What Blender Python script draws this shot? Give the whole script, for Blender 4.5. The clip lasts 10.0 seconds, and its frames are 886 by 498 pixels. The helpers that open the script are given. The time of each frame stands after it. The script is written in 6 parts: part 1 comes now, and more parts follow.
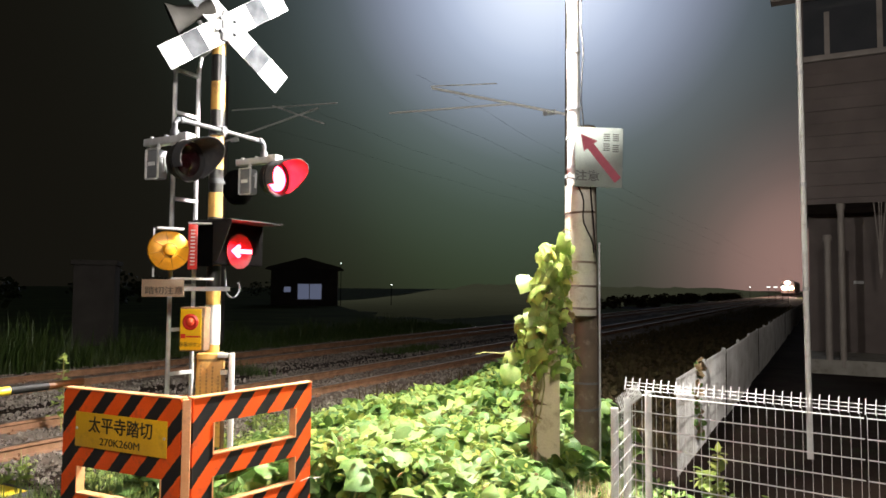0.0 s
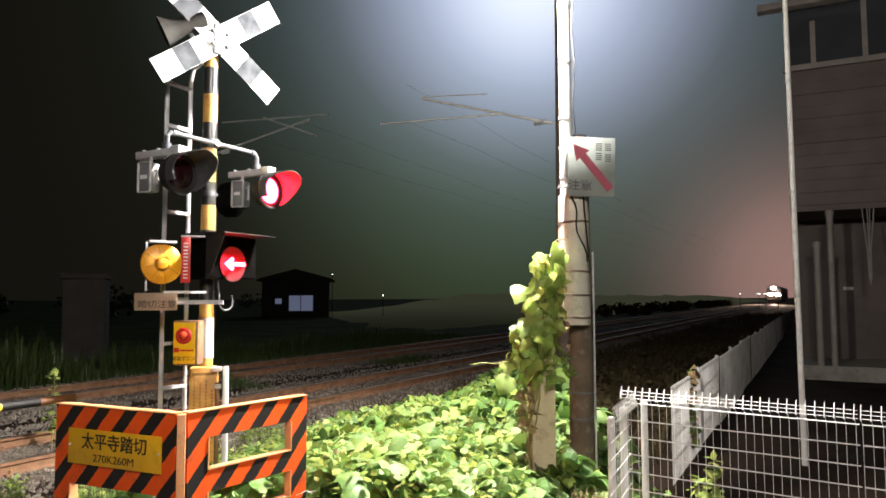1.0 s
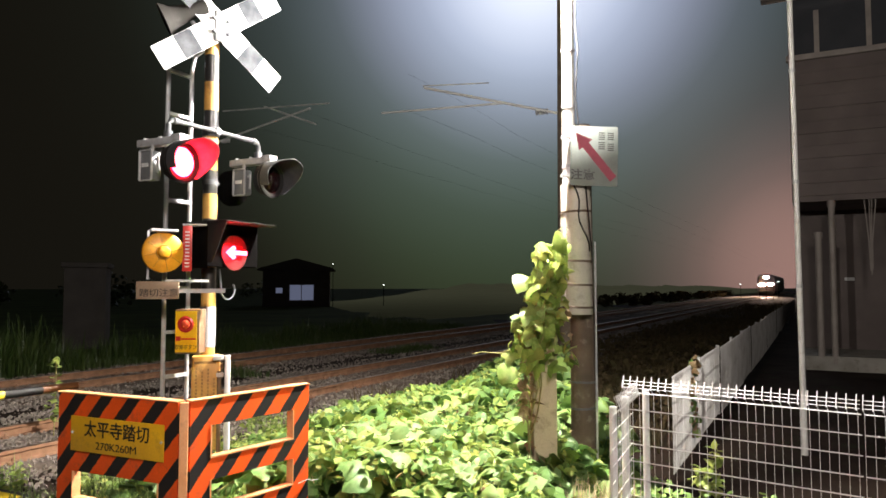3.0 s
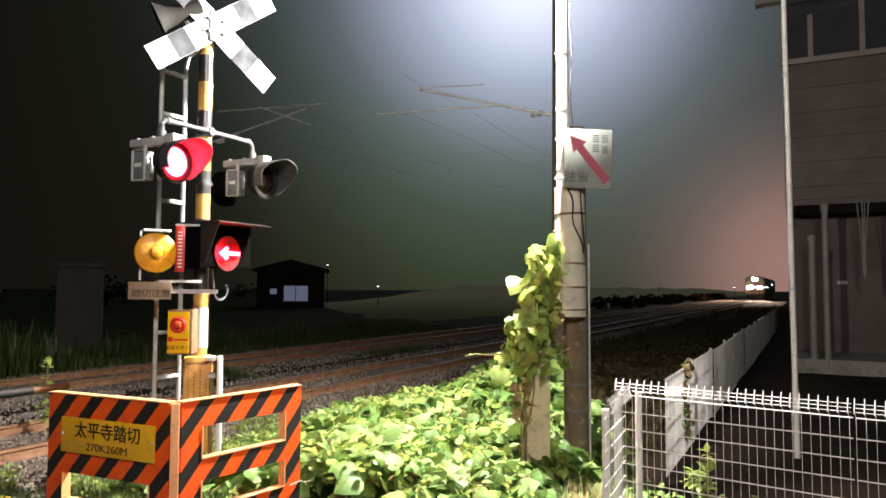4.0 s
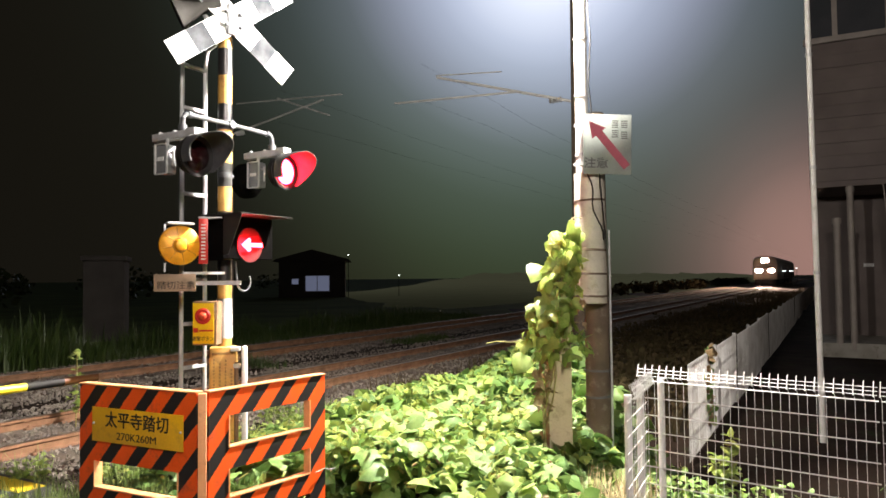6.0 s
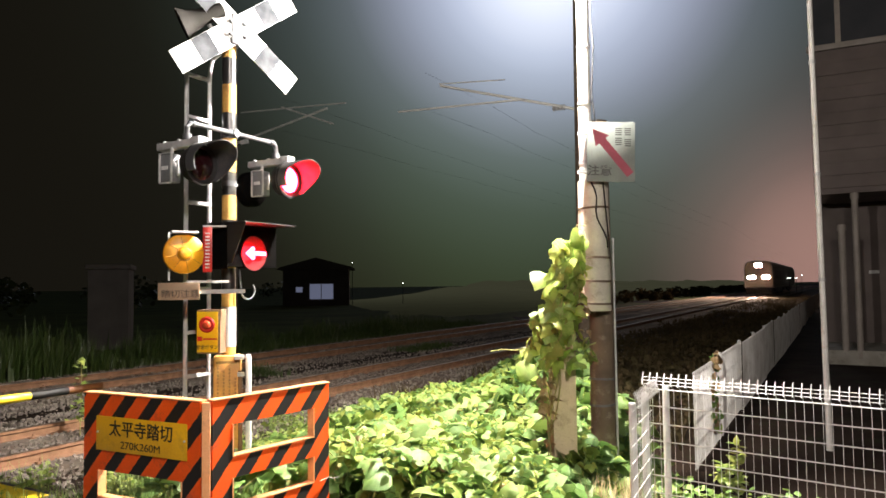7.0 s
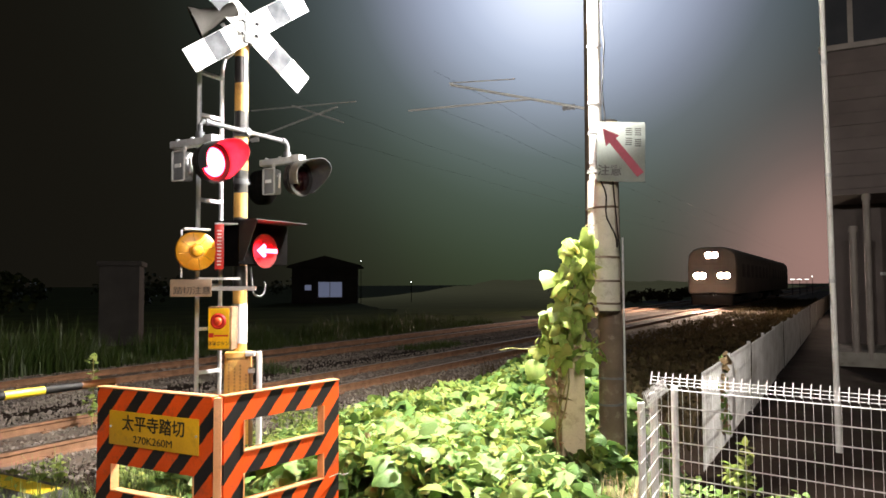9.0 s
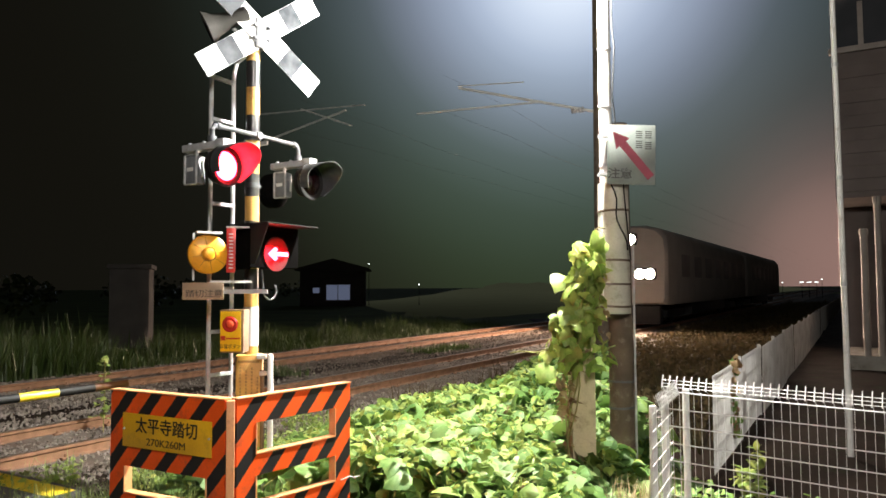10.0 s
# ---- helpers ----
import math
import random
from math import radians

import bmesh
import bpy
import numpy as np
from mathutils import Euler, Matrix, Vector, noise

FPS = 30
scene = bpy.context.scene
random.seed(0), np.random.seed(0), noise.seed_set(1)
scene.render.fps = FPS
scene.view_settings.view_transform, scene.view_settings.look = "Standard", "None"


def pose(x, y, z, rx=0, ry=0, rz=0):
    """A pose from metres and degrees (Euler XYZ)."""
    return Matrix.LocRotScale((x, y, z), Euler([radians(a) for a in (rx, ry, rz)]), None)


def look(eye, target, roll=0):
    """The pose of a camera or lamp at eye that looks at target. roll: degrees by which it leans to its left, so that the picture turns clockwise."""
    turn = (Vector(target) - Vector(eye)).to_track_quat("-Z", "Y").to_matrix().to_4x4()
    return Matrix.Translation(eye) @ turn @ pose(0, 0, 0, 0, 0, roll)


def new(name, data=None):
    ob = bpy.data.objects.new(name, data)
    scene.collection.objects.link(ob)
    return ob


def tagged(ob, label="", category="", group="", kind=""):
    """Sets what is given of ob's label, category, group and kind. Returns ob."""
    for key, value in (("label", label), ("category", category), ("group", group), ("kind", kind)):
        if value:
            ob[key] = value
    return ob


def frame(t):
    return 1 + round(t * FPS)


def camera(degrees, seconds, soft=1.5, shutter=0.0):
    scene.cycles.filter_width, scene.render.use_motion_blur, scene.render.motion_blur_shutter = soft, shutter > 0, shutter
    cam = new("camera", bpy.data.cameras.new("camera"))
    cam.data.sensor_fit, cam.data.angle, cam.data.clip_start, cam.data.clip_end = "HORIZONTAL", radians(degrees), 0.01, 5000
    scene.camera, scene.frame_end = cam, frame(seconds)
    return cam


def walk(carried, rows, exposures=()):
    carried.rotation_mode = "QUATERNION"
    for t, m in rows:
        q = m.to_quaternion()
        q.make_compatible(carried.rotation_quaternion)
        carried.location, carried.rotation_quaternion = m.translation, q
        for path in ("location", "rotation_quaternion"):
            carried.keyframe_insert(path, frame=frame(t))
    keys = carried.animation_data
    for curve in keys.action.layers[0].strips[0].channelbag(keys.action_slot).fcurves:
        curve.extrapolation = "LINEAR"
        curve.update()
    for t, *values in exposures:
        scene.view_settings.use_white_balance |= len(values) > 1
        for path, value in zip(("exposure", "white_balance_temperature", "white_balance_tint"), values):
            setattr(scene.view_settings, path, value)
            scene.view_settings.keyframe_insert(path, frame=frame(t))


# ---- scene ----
cam = camera(63.6, 10.0, soft=1.6)
PATH = [
    (0, (0.031, -0.049, 1.616), (0.021, 1.948, 1.724), 0.4),
    (0.5, (0.011, -0.048, 1.616), (0.013, 1.949, 1.729), -0.4),
    (1, (0.008, -0.046, 1.621), (0.023, 1.949, 1.757), -0.2),
    (1.5, (0.004, -0.041, 1.617), (0.006, 1.955, 1.754), 0.1),
    (2, (0.004, -0.043, 1.618), (0.0, 1.954, 1.73), 0.3),
    (2.5, (-0.006, -0.039, 1.617), (-0.003, 1.958, 1.723), -0.0),
    (4, (0.005, -0.03, 1.618), (0.033, 1.967, 1.73), 0.2),
    (4.5, (0.006, -0.036, 1.617), (0.031, 1.962, 1.717), 0.1),
    (5, (0.01, -0.046, 1.615), (0.026, 1.952, 1.702), -0.1),
    (5.5, (0.005, -0.049, 1.618), (-0.007, 1.949, 1.693), -0.3),
    (7, (0.007, -0.048, 1.621), (-0.032, 1.949, 1.722), -0.7),
    (7.5, (0.001, -0.051, 1.622), (-0.045, 1.945, 1.731), -0.5),
    (8, (0.001, -0.058, 1.62), (-0.052, 1.939, 1.728), -0.4),
    (8.5, (-0.001, -0.064, 1.623), (-0.058, 1.932, 1.721), -0.3),
    (9, (-0.002, -0.072, 1.619), (-0.065, 1.924, 1.717), -0.3),
    (9.5, (-0.008, -0.083, 1.623), (-0.077, 1.913, 1.726), -0.2),
    (10, (-0.024, -0.084, 1.621), (-0.108, 1.911, 1.727), -0.3),
]
EXPOSURES = [(0.0, 0.24, 6550, 15), (4.0, 0.32, 6700, 17), (5.5, 0.36, 6750, 17), (7.5, 0.40, 6800, 17), (8.5, 0.42, 6700, 17), (9.5, 0.26, 6550, 14), (10.0, 0.12, 6500, 12)]
walk(cam, [(t, look(eye, target, roll)) for t, eye, target, roll in PATH], EXPOSURES)

# rail frame: s runs along the track away from the road, n from the near track towards the roadside
TX, TY = 0.466, 0.885
OX, OY = -3.87, 7.30
NEAR, FAR = -0.31, -4.11  # middle of the two tracks
RZ = 62.2


def rail(s, n, z=0.0):
    return (OX + s * TX + n * TY, OY + s * TY - n * TX, z)


def smooth(a, b, v):
    k = min(1.0, max(0.0, (v - a) / (b - a)))
    return k * k * (3 - 2 * k)


# ---- world and lamps ----
world = bpy.data.worlds.new("night")
scene.world = world
world.use_nodes = True
wn, wl = world.node_tree.nodes, world.node_tree.links
wn.clear()
w_out = wn.new("ShaderNodeOutputWorld")
w_bg = wn.new("ShaderNodeBackground")
# street lamp's halo painted into the sky round the lamp's direction
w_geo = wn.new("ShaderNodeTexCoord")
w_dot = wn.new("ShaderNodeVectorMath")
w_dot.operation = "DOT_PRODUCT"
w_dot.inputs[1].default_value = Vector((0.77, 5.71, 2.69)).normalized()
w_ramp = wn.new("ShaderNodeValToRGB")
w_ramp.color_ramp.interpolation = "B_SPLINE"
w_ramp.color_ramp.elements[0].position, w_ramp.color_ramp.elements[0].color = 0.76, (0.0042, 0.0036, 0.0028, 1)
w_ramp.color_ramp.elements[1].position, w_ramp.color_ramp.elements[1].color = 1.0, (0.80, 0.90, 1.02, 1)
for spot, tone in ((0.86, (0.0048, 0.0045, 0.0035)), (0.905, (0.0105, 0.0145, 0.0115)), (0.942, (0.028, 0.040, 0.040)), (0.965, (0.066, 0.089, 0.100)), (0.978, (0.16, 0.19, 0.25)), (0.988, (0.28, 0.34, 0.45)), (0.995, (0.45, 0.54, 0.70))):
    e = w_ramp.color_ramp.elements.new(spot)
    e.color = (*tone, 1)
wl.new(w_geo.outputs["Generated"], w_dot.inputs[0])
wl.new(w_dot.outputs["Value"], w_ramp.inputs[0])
# headlight haze painted into the sky low over the line's far end
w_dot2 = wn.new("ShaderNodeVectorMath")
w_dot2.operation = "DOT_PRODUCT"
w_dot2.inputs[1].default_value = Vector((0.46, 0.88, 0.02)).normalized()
w_glare = wn.new("ShaderNodeValToRGB")
w_glare.color_ramp.interpolation = "B_SPLINE"
w_glare.color_ramp.elements[0].position, w_glare.color_ramp.elements[0].color = 0.945, (0, 0, 0, 1)
w_glare.color_ramp.elements[1].position, w_glare.color_ramp.elements[1].color = 1.0, (0.28, 0.165, 0.140, 1)
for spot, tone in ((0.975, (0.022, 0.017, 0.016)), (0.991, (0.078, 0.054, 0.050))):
    e = w_glare.color_ramp.elements.new(spot)
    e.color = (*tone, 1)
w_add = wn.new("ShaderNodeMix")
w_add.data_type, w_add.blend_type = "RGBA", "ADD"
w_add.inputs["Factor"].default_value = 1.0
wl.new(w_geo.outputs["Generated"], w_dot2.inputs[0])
wl.new(w_dot2.outputs["Value"], w_glare.inputs[0])
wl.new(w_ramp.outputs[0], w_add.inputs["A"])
wl.new(w_glare.outputs[0], w_add.inputs["B"])
# green veil of lens haze painted into the low sky
w_dot3 = wn.new("ShaderNodeVectorMath")
w_dot3.operation = "DOT_PRODUCT"
w_dot3.inputs[1].default_value = Vector((0.08, 0.98, 0.15)).normalized()
w_veil = wn.new("ShaderNodeValToRGB")
w_veil.color_ramp.interpolation = "B_SPLINE"
w_veil.color_ramp.elements[0].position, w_veil.color_ramp.elements[0].color = 0.925, (0, 0, 0, 1)
w_veil.color_ramp.elements[1].position, w_veil.color_ramp.elements[1].color = 1.0, (0.017, 0.031, 0.006, 1)
e = w_veil.color_ramp.elements.new(0.975)
e.color = (0.009, 0.011, 0.003, 1)
w_add2 = wn.new("ShaderNodeMix")
w_add2.data_type, w_add2.blend_type = "RGBA", "ADD"
w_add2.inputs["Factor"].default_value = 1.0
wl.new(w_geo.outputs["Generated"], w_dot3.inputs[0])
wl.new(w_dot3.outputs["Value"], w_veil.inputs[0])
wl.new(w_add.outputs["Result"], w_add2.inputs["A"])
wl.new(w_veil.outputs[0], w_add2.inputs["B"])
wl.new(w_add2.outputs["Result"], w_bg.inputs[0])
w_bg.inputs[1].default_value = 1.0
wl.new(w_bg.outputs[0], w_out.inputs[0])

LAMP = (0.78, 5.66, 4.30)
# the hooded panel leans over the road, so little of its light falls behind the pole
LAMP_AIM = (-0.45, -0.30, -0.80)
lamp_data = bpy.data.lights.new("street_light", "AREA")
lamp_data.shape, lamp_data.size = "DISK", 0.16
lamp_data.energy, lamp_data.color = 780, (1.0, 0.98, 0.88)
lamp = new("street_light", lamp_data)
lamp.matrix_basis = look(LAMP, [p + q for p, q in zip(LAMP, LAMP_AIM)])
# light that leaves the lamp's bowl to all sides
spill_data = bpy.data.lights.new("street_light", "POINT")
spill_data.energy, spill_data.color, spill_data.shadow_soft_size = 800, (1.0, 0.98, 0.90), 0.07
spill = new("street_light", spill_data)
spill.location = (LAMP[0] - 0.02, LAMP[1], LAMP[2] - 0.08)
# the next street lamp along the road, behind the viewer
LAMP_BACK = (0.9, -0.9, 4.6)
back_data = bpy.data.lights.new("street_light", "POINT")
back_data.energy, back_data.color, back_data.shadow_soft_size = 1200, (1.0, 0.94, 0.84), 0.40
back = new("street_light", back_data)
back.location = LAMP_BACK

# ---- mesh helpers ----


def box(bm, x0, x1, y0, y1, z0, z1, m=None, bevel=0.0):
    r = bmesh.ops.create_cube(bm, size=1.0)
    vs = r["verts"]
    k = Matrix.Translation(((x0 + x1) / 2, (y0 + y1) / 2, (z0 + z1) / 2)) @ Matrix.Diagonal((x1 - x0, y1 - y0, z1 - z0, 1))
    bmesh.ops.transform(bm, matrix=k, verts=vs)
    if bevel:
        es = list({ed for v in vs for ed in v.link_edges})
        r = bmesh.ops.bevel(bm, geom=es, offset=bevel, segments=2, affect="EDGES", profile=0.6)
        vs = list({v for f in r["faces"] for v in f.verts} | {v for v in vs if v.is_valid})
    if m:
        bmesh.ops.transform(bm, matrix=m, verts=vs)
    return bm


def cone(bm, p0, p1, r0, r1=None, seg=16, caps=True):
    p0, p1 = Vector(p0), Vector(p1)
    d = p1 - p0
    r = bmesh.ops.create_cone(bm, cap_ends=caps, segments=seg, radius1=r0, radius2=r0 if r1 is None else r1, depth=d.length)
    k = Matrix.Translation((p0 + p1) / 2) @ d.to_track_quat("Z", "Y").to_matrix().to_4x4()
    bmesh.ops.transform(bm, matrix=k, verts=r["verts"])
    return bm


def tube(bm, pts, r, seg=8):
    """A bent tube through the points, with closed ends."""
    pts = [Vector(p) for p in pts]
    rings = []
    up = Vector((0.13, 0.21, 0.97))
    for i, p in enumerate(pts):
        d = (pts[min(i + 1, len(pts) - 1)] - pts[max(i - 1, 0)]).normalized()
        a = d.cross(up)
        if a.length < 0.15:
            a = d.cross(Vector((1, 0, 0)))
        a.normalize()
        b = d.cross(a)
        rings.append([bm.verts.new(p + r * (math.cos(k * math.tau / seg) * a + math.sin(k * math.tau / seg) * b)) for k in range(seg)])
    for q0, q1 in zip(rings, rings[1:]):
        for k in range(seg):
            bm.faces.new((q0[k], q0[(k + 1) % seg], q1[(k + 1) % seg], q1[k]))
    bm.faces.new(rings[0][::-1])
    bm.faces.new(rings[-1])
    return bm


def lathe(bm, prof, m=None, seg=28):
    """Turn a profile of (radius, height) round z."""
    rings = []
    for r, z in prof:
        rings.append([bm.verts.new((r * math.cos(k * math.tau / seg), r * math.sin(k * math.tau / seg), z)) for k in range(seg)] if r > 1e-5 else [bm.verts.new((0, 0, z))])
    for a, b in zip(rings, rings[1:]):
        for k in range(seg):
            j = (k + 1) % seg
            if len(a) == 1 and len(b) == 1:
                continue
            if len(a) == 1:
                bm.faces.new((a[0], b[j], b[k]))
            elif len(b) == 1:
                bm.faces.new((a[k], a[j], b[0]))
            else:
                bm.faces.new((a[k], a[j], b[j], b[k]))
    if m:
        bmesh.ops.transform(bm, matrix=m, verts=[v for q in rings for v in q])
    return bm


def plate(bm, outline, y0, y1, m=None):
    """A flat plate with an outline in x and z, from depth y0 to y1."""
    a = [bm.verts.new((x, y0, z)) for x, z in outline]
    b = [bm.verts.new((x, y1, z)) for x, z in outline]
    bm.faces.new(a)
    bm.faces.new(b[::-1])
    for i in range(len(a)):
        j = (i + 1) % len(a)
        bm.faces.new((a[i], b[i], b[j], a[j]))
    if m:
        bmesh.ops.transform(bm, matrix=m, verts=a + b)
    return bm


def mesh(name, bm, mat, sharp=40):
    bmesh.ops.recalc_face_normals(bm, faces=bm.faces)
    me = bpy.data.meshes.new(name)
    for f in bm.faces:
        f.smooth = True
    for ed in bm.edges:
        if len(ed.link_faces) == 2 and ed.calc_face_angle(0) > radians(sharp):
            ed.smooth = False
    bm.to_mesh(me)
    bm.free()
    me.materials.append(mat)
    return me


def part(name, bm, mat, parent, label="", m=None):
    ob = new(name, mesh(name, bm, mat))
    ob.parent = parent
    if m:
        ob.matrix_basis = m
    return tagged(ob, label)


def share(name, me, parent, m):
    ob = new(name, me)
    ob.parent = parent
    ob.matrix_basis = m
    return ob


def thing(name, m, label, category, group="", kind=""):
    ob = new(name)
    ob.empty_display_size = 0.1
    ob.matrix_basis = m
    return tagged(ob, label, category, group, kind)


def solid(name, bm, mat, label, category, m=None, group="", kind=""):
    ob = new(name, mesh(name, bm, mat))
    if m:
        ob.matrix_basis = m
    return tagged(ob, label, category, group, kind)


def letters(name, text, size, mat, parent, m, label="", depth=0.002, squash=1.0, bold=0.0):
    cu = bpy.data.curves.new(name, "FONT")
    cu.offset = size * bold
    cu.body, cu.size, cu.align_x, cu.align_y, cu.extrude = text, size, "CENTER", "CENTER", depth
    tmp = new(name + "_curve", cu)
    dg = bpy.context.evaluated_depsgraph_get()
    me = bpy.data.meshes.new_from_object(tmp.evaluated_get(dg))
    bpy.data.objects.remove(tmp)
    me.materials.clear()
    me.materials.append(mat)
    me.transform(Matrix.Diagonal((squash, 1, 1, 1)))
    me.transform(Matrix.Rotation(radians(90), 4, "X"))
    ob = share(name, me, parent, m)
    return tagged(ob, label)


# ---- materials ----


def material(name, c1, c2=None, scale=6.0, rough=0.6, metal=0.0, bump=0.15, fine=90.0, dirt=None, dirt_amount=0.45, vary=0.0, spec=0.5, detail=6.0):
    """Two tones mixed by large noise, grain by fine noise, stains, relief and uneven gloss."""
    mat = bpy.data.materials.new(name)
    mat.use_nodes = True
    nt = mat.node_tree
    n, l = nt.nodes, nt.links
    b = n["Principled BSDF"]
    tc = n.new("ShaderNodeTexCoord")
    n1 = n.new("ShaderNodeTexNoise")
    n1.inputs["Scale"].default_value, n1.inputs["Detail"].default_value = scale, detail
    n2 = n.new("ShaderNodeTexNoise")
    n2.inputs["Scale"].default_value, n2.inputs["Detail"].default_value = fine, 4
    l.new(tc.outputs["Object"], n1.inputs["Vector"])
    l.new(tc.outputs["Object"], n2.inputs["Vector"])
    mix = n.new("ShaderNodeMix")
    mix.data_type = "RGBA"
    mix.inputs["A"].default_value = (*c1, 1)
    mix.inputs["B"].default_value = (*(c2 or [c * 0.7 for c in c1]), 1)
    r1 = n.new("ShaderNodeMapRange")
    r1.inputs["From Min"].default_value, r1.inputs["From Max"].default_value = 0.35, 0.68
    l.new(n1.outputs["Fac"], r1.inputs["Value"])
    l.new(r1.outputs[0], mix.inputs["Factor"])
    col = mix.outputs["Result"]
    if dirt:
        n3 = n.new("ShaderNodeTexNoise")
        n3.inputs["Scale"].default_value, n3.inputs["Detail"].default_value, n3.inputs["Roughness"].default_value = scale * 2.3, 8, 0.7
        l.new(tc.outputs["Object"], n3.inputs["Vector"])
        r3 = n.new("ShaderNodeMapRange")
        r3.inputs["From Min"].default_value, r3.inputs["From Max"].default_value, r3.inputs["To Max"].default_value = 0.54, 0.70, dirt_amount * 2
        l.new(n3.outputs["Fac"], r3.inputs["Value"])
        m3 = n.new("ShaderNodeMix")
        m3.data_type = "RGBA"
        m3.inputs["B"].default_value = (*dirt, 1)
        l.new(r3.outputs[0], m3.inputs["Factor"])
        l.new(col, m3.inputs["A"])
        col = m3.outputs["Result"]
    hs = n.new("ShaderNodeHueSaturation")
    r2 = n.new("ShaderNodeMapRange")
    r2.inputs["To Min"].default_value, r2.inputs["To Max"].default_value = 0.85, 1.15
    l.new(n2.outputs["Fac"], r2.inputs["Value"])
    if vary:
        oi = n.new("ShaderNodeObjectInfo")
        ge = n.new("ShaderNodeNewGeometry")
        ad = n.new("ShaderNodeMath")
        ad.operation = "ADD"
        l.new(oi.outputs["Random"], ad.inputs[0])
        l.new(ge.outputs["Random Per Island"], ad.inputs[1])
        rv = n.new("ShaderNodeMapRange")
        rv.inputs["From Max"].default_value = 2.0
        rv.inputs["To Min"].default_value, rv.inputs["To Max"].default_value = 1 - vary, 1 + vary
        l.new(ad.outputs[0], rv.inputs["Value"])
        mu = n.new("ShaderNodeMath")
        mu.operation = "MULTIPLY"
        l.new(rv.outputs[0], mu.inputs[0])
        l.new(r2.outputs[0], mu.inputs[1])
        l.new(mu.outputs[0], hs.inputs["Value"])
    else:
        l.new(r2.outputs[0], hs.inputs["Value"])
    l.new(col, hs.inputs["Color"])
    l.new(hs.outputs[0], b.inputs["Base Color"])
    rr = n.new("ShaderNodeMapRange")
    rr.inputs["To Min"].default_value, rr.inputs["To Max"].default_value = max(0.05, rough - 0.15), min(1, rough + 0.15)
    l.new(n1.outputs["Fac"], rr.inputs["Value"])
    l.new(rr.outputs[0], b.inputs["Roughness"])
    b.inputs["Metallic"].default_value = metal
    b.inputs["Specular IOR Level"].default_value = spec
    if bump:
        bp = n.new("ShaderNodeBump")
        bp.inputs["Strength"].default_value, bp.inputs["Distance"].default_value = bump, 0.004
        l.new(n2.outputs["Fac"], bp.inputs["Height"])
        l.new(bp.outputs[0], b.inputs["Normal"])
    return mat


def glow(name, colour, strength):
    mat = bpy.data.materials.new(name)
    mat.use_nodes = True
    b = mat.node_tree.nodes["Principled BSDF"]
    b.inputs["Base Color"].default_value = (*[0.5 * c for c in colour], 1)
    b.inputs["Emission Color"].default_value = (*colour, 1)
    b.inputs["Emission Strength"].default_value = strength
    return mat


def striped(name, c1, c2, period, share_of, lean, axis="X", dirt=(0.09, 0.06, 0.04)):
    """Painted hazard stripes in object space, slanted by lean, with worn edges and grime."""
    mat = material(name, c1, [c * 0.85 for c in c1], 5, 0.55, dirt=dirt, dirt_amount=0.25)
    n, l = mat.node_tree.nodes, mat.node_tree.links
    b = n["Principled BSDF"]
    base = b.inputs["Base Color"].links[0].from_socket
    tc = n.new("ShaderNodeTexCoord")
    sp = n.new("ShaderNodeSeparateXYZ")
    l.new(tc.outputs["Object"], sp.inputs[0])
    nz = n.new("ShaderNodeTexNoise")
    nz.inputs["Scale"].default_value = 25
    l.new(tc.outputs["Object"], nz.inputs["Vector"])
    mz = n.new("ShaderNodeMath")
    mz.operation = "MULTIPLY"
    mz.inputs[1].default_value = -lean
    l.new(sp.outputs["Z"], mz.inputs[0])
    ad = n.new("ShaderNodeMath")
    ad.operation = "ADD"
    l.new(sp.outputs[axis], ad.inputs[0])
    l.new(mz.outputs[0], ad.inputs[1])
    wob = n.new("ShaderNodeMath")
    wob.operation = "MULTIPLY_ADD"
    wob.inputs[1].default_value = 0.012
    l.new(nz.outputs["Fac"], wob.inputs[0])
    l.new(ad.outputs[0], wob.inputs[2])
    md = n.new("ShaderNodeMath")
    md.operation = "FLOORED_MODULO"
    md.inputs[1].default_value = period
    l.new(wob.outputs[0], md.inputs[0])
    gt = n.new("ShaderNodeMath")
    gt.operation = "GREATER_THAN"
    gt.inputs[1].default_value = period * share_of
    l.new(md.outputs[0], gt.inputs[0])
    mx = n.new("ShaderNodeMix")
    mx.data_type = "RGBA"
    mx.inputs["B"].default_value = (*c2, 1)
    l.new(gt.outputs[0], mx.inputs["Factor"])
    l.new(base, mx.inputs["A"])
    l.new(mx.outputs["Result"], b.inputs["Base Color"])
    return mat


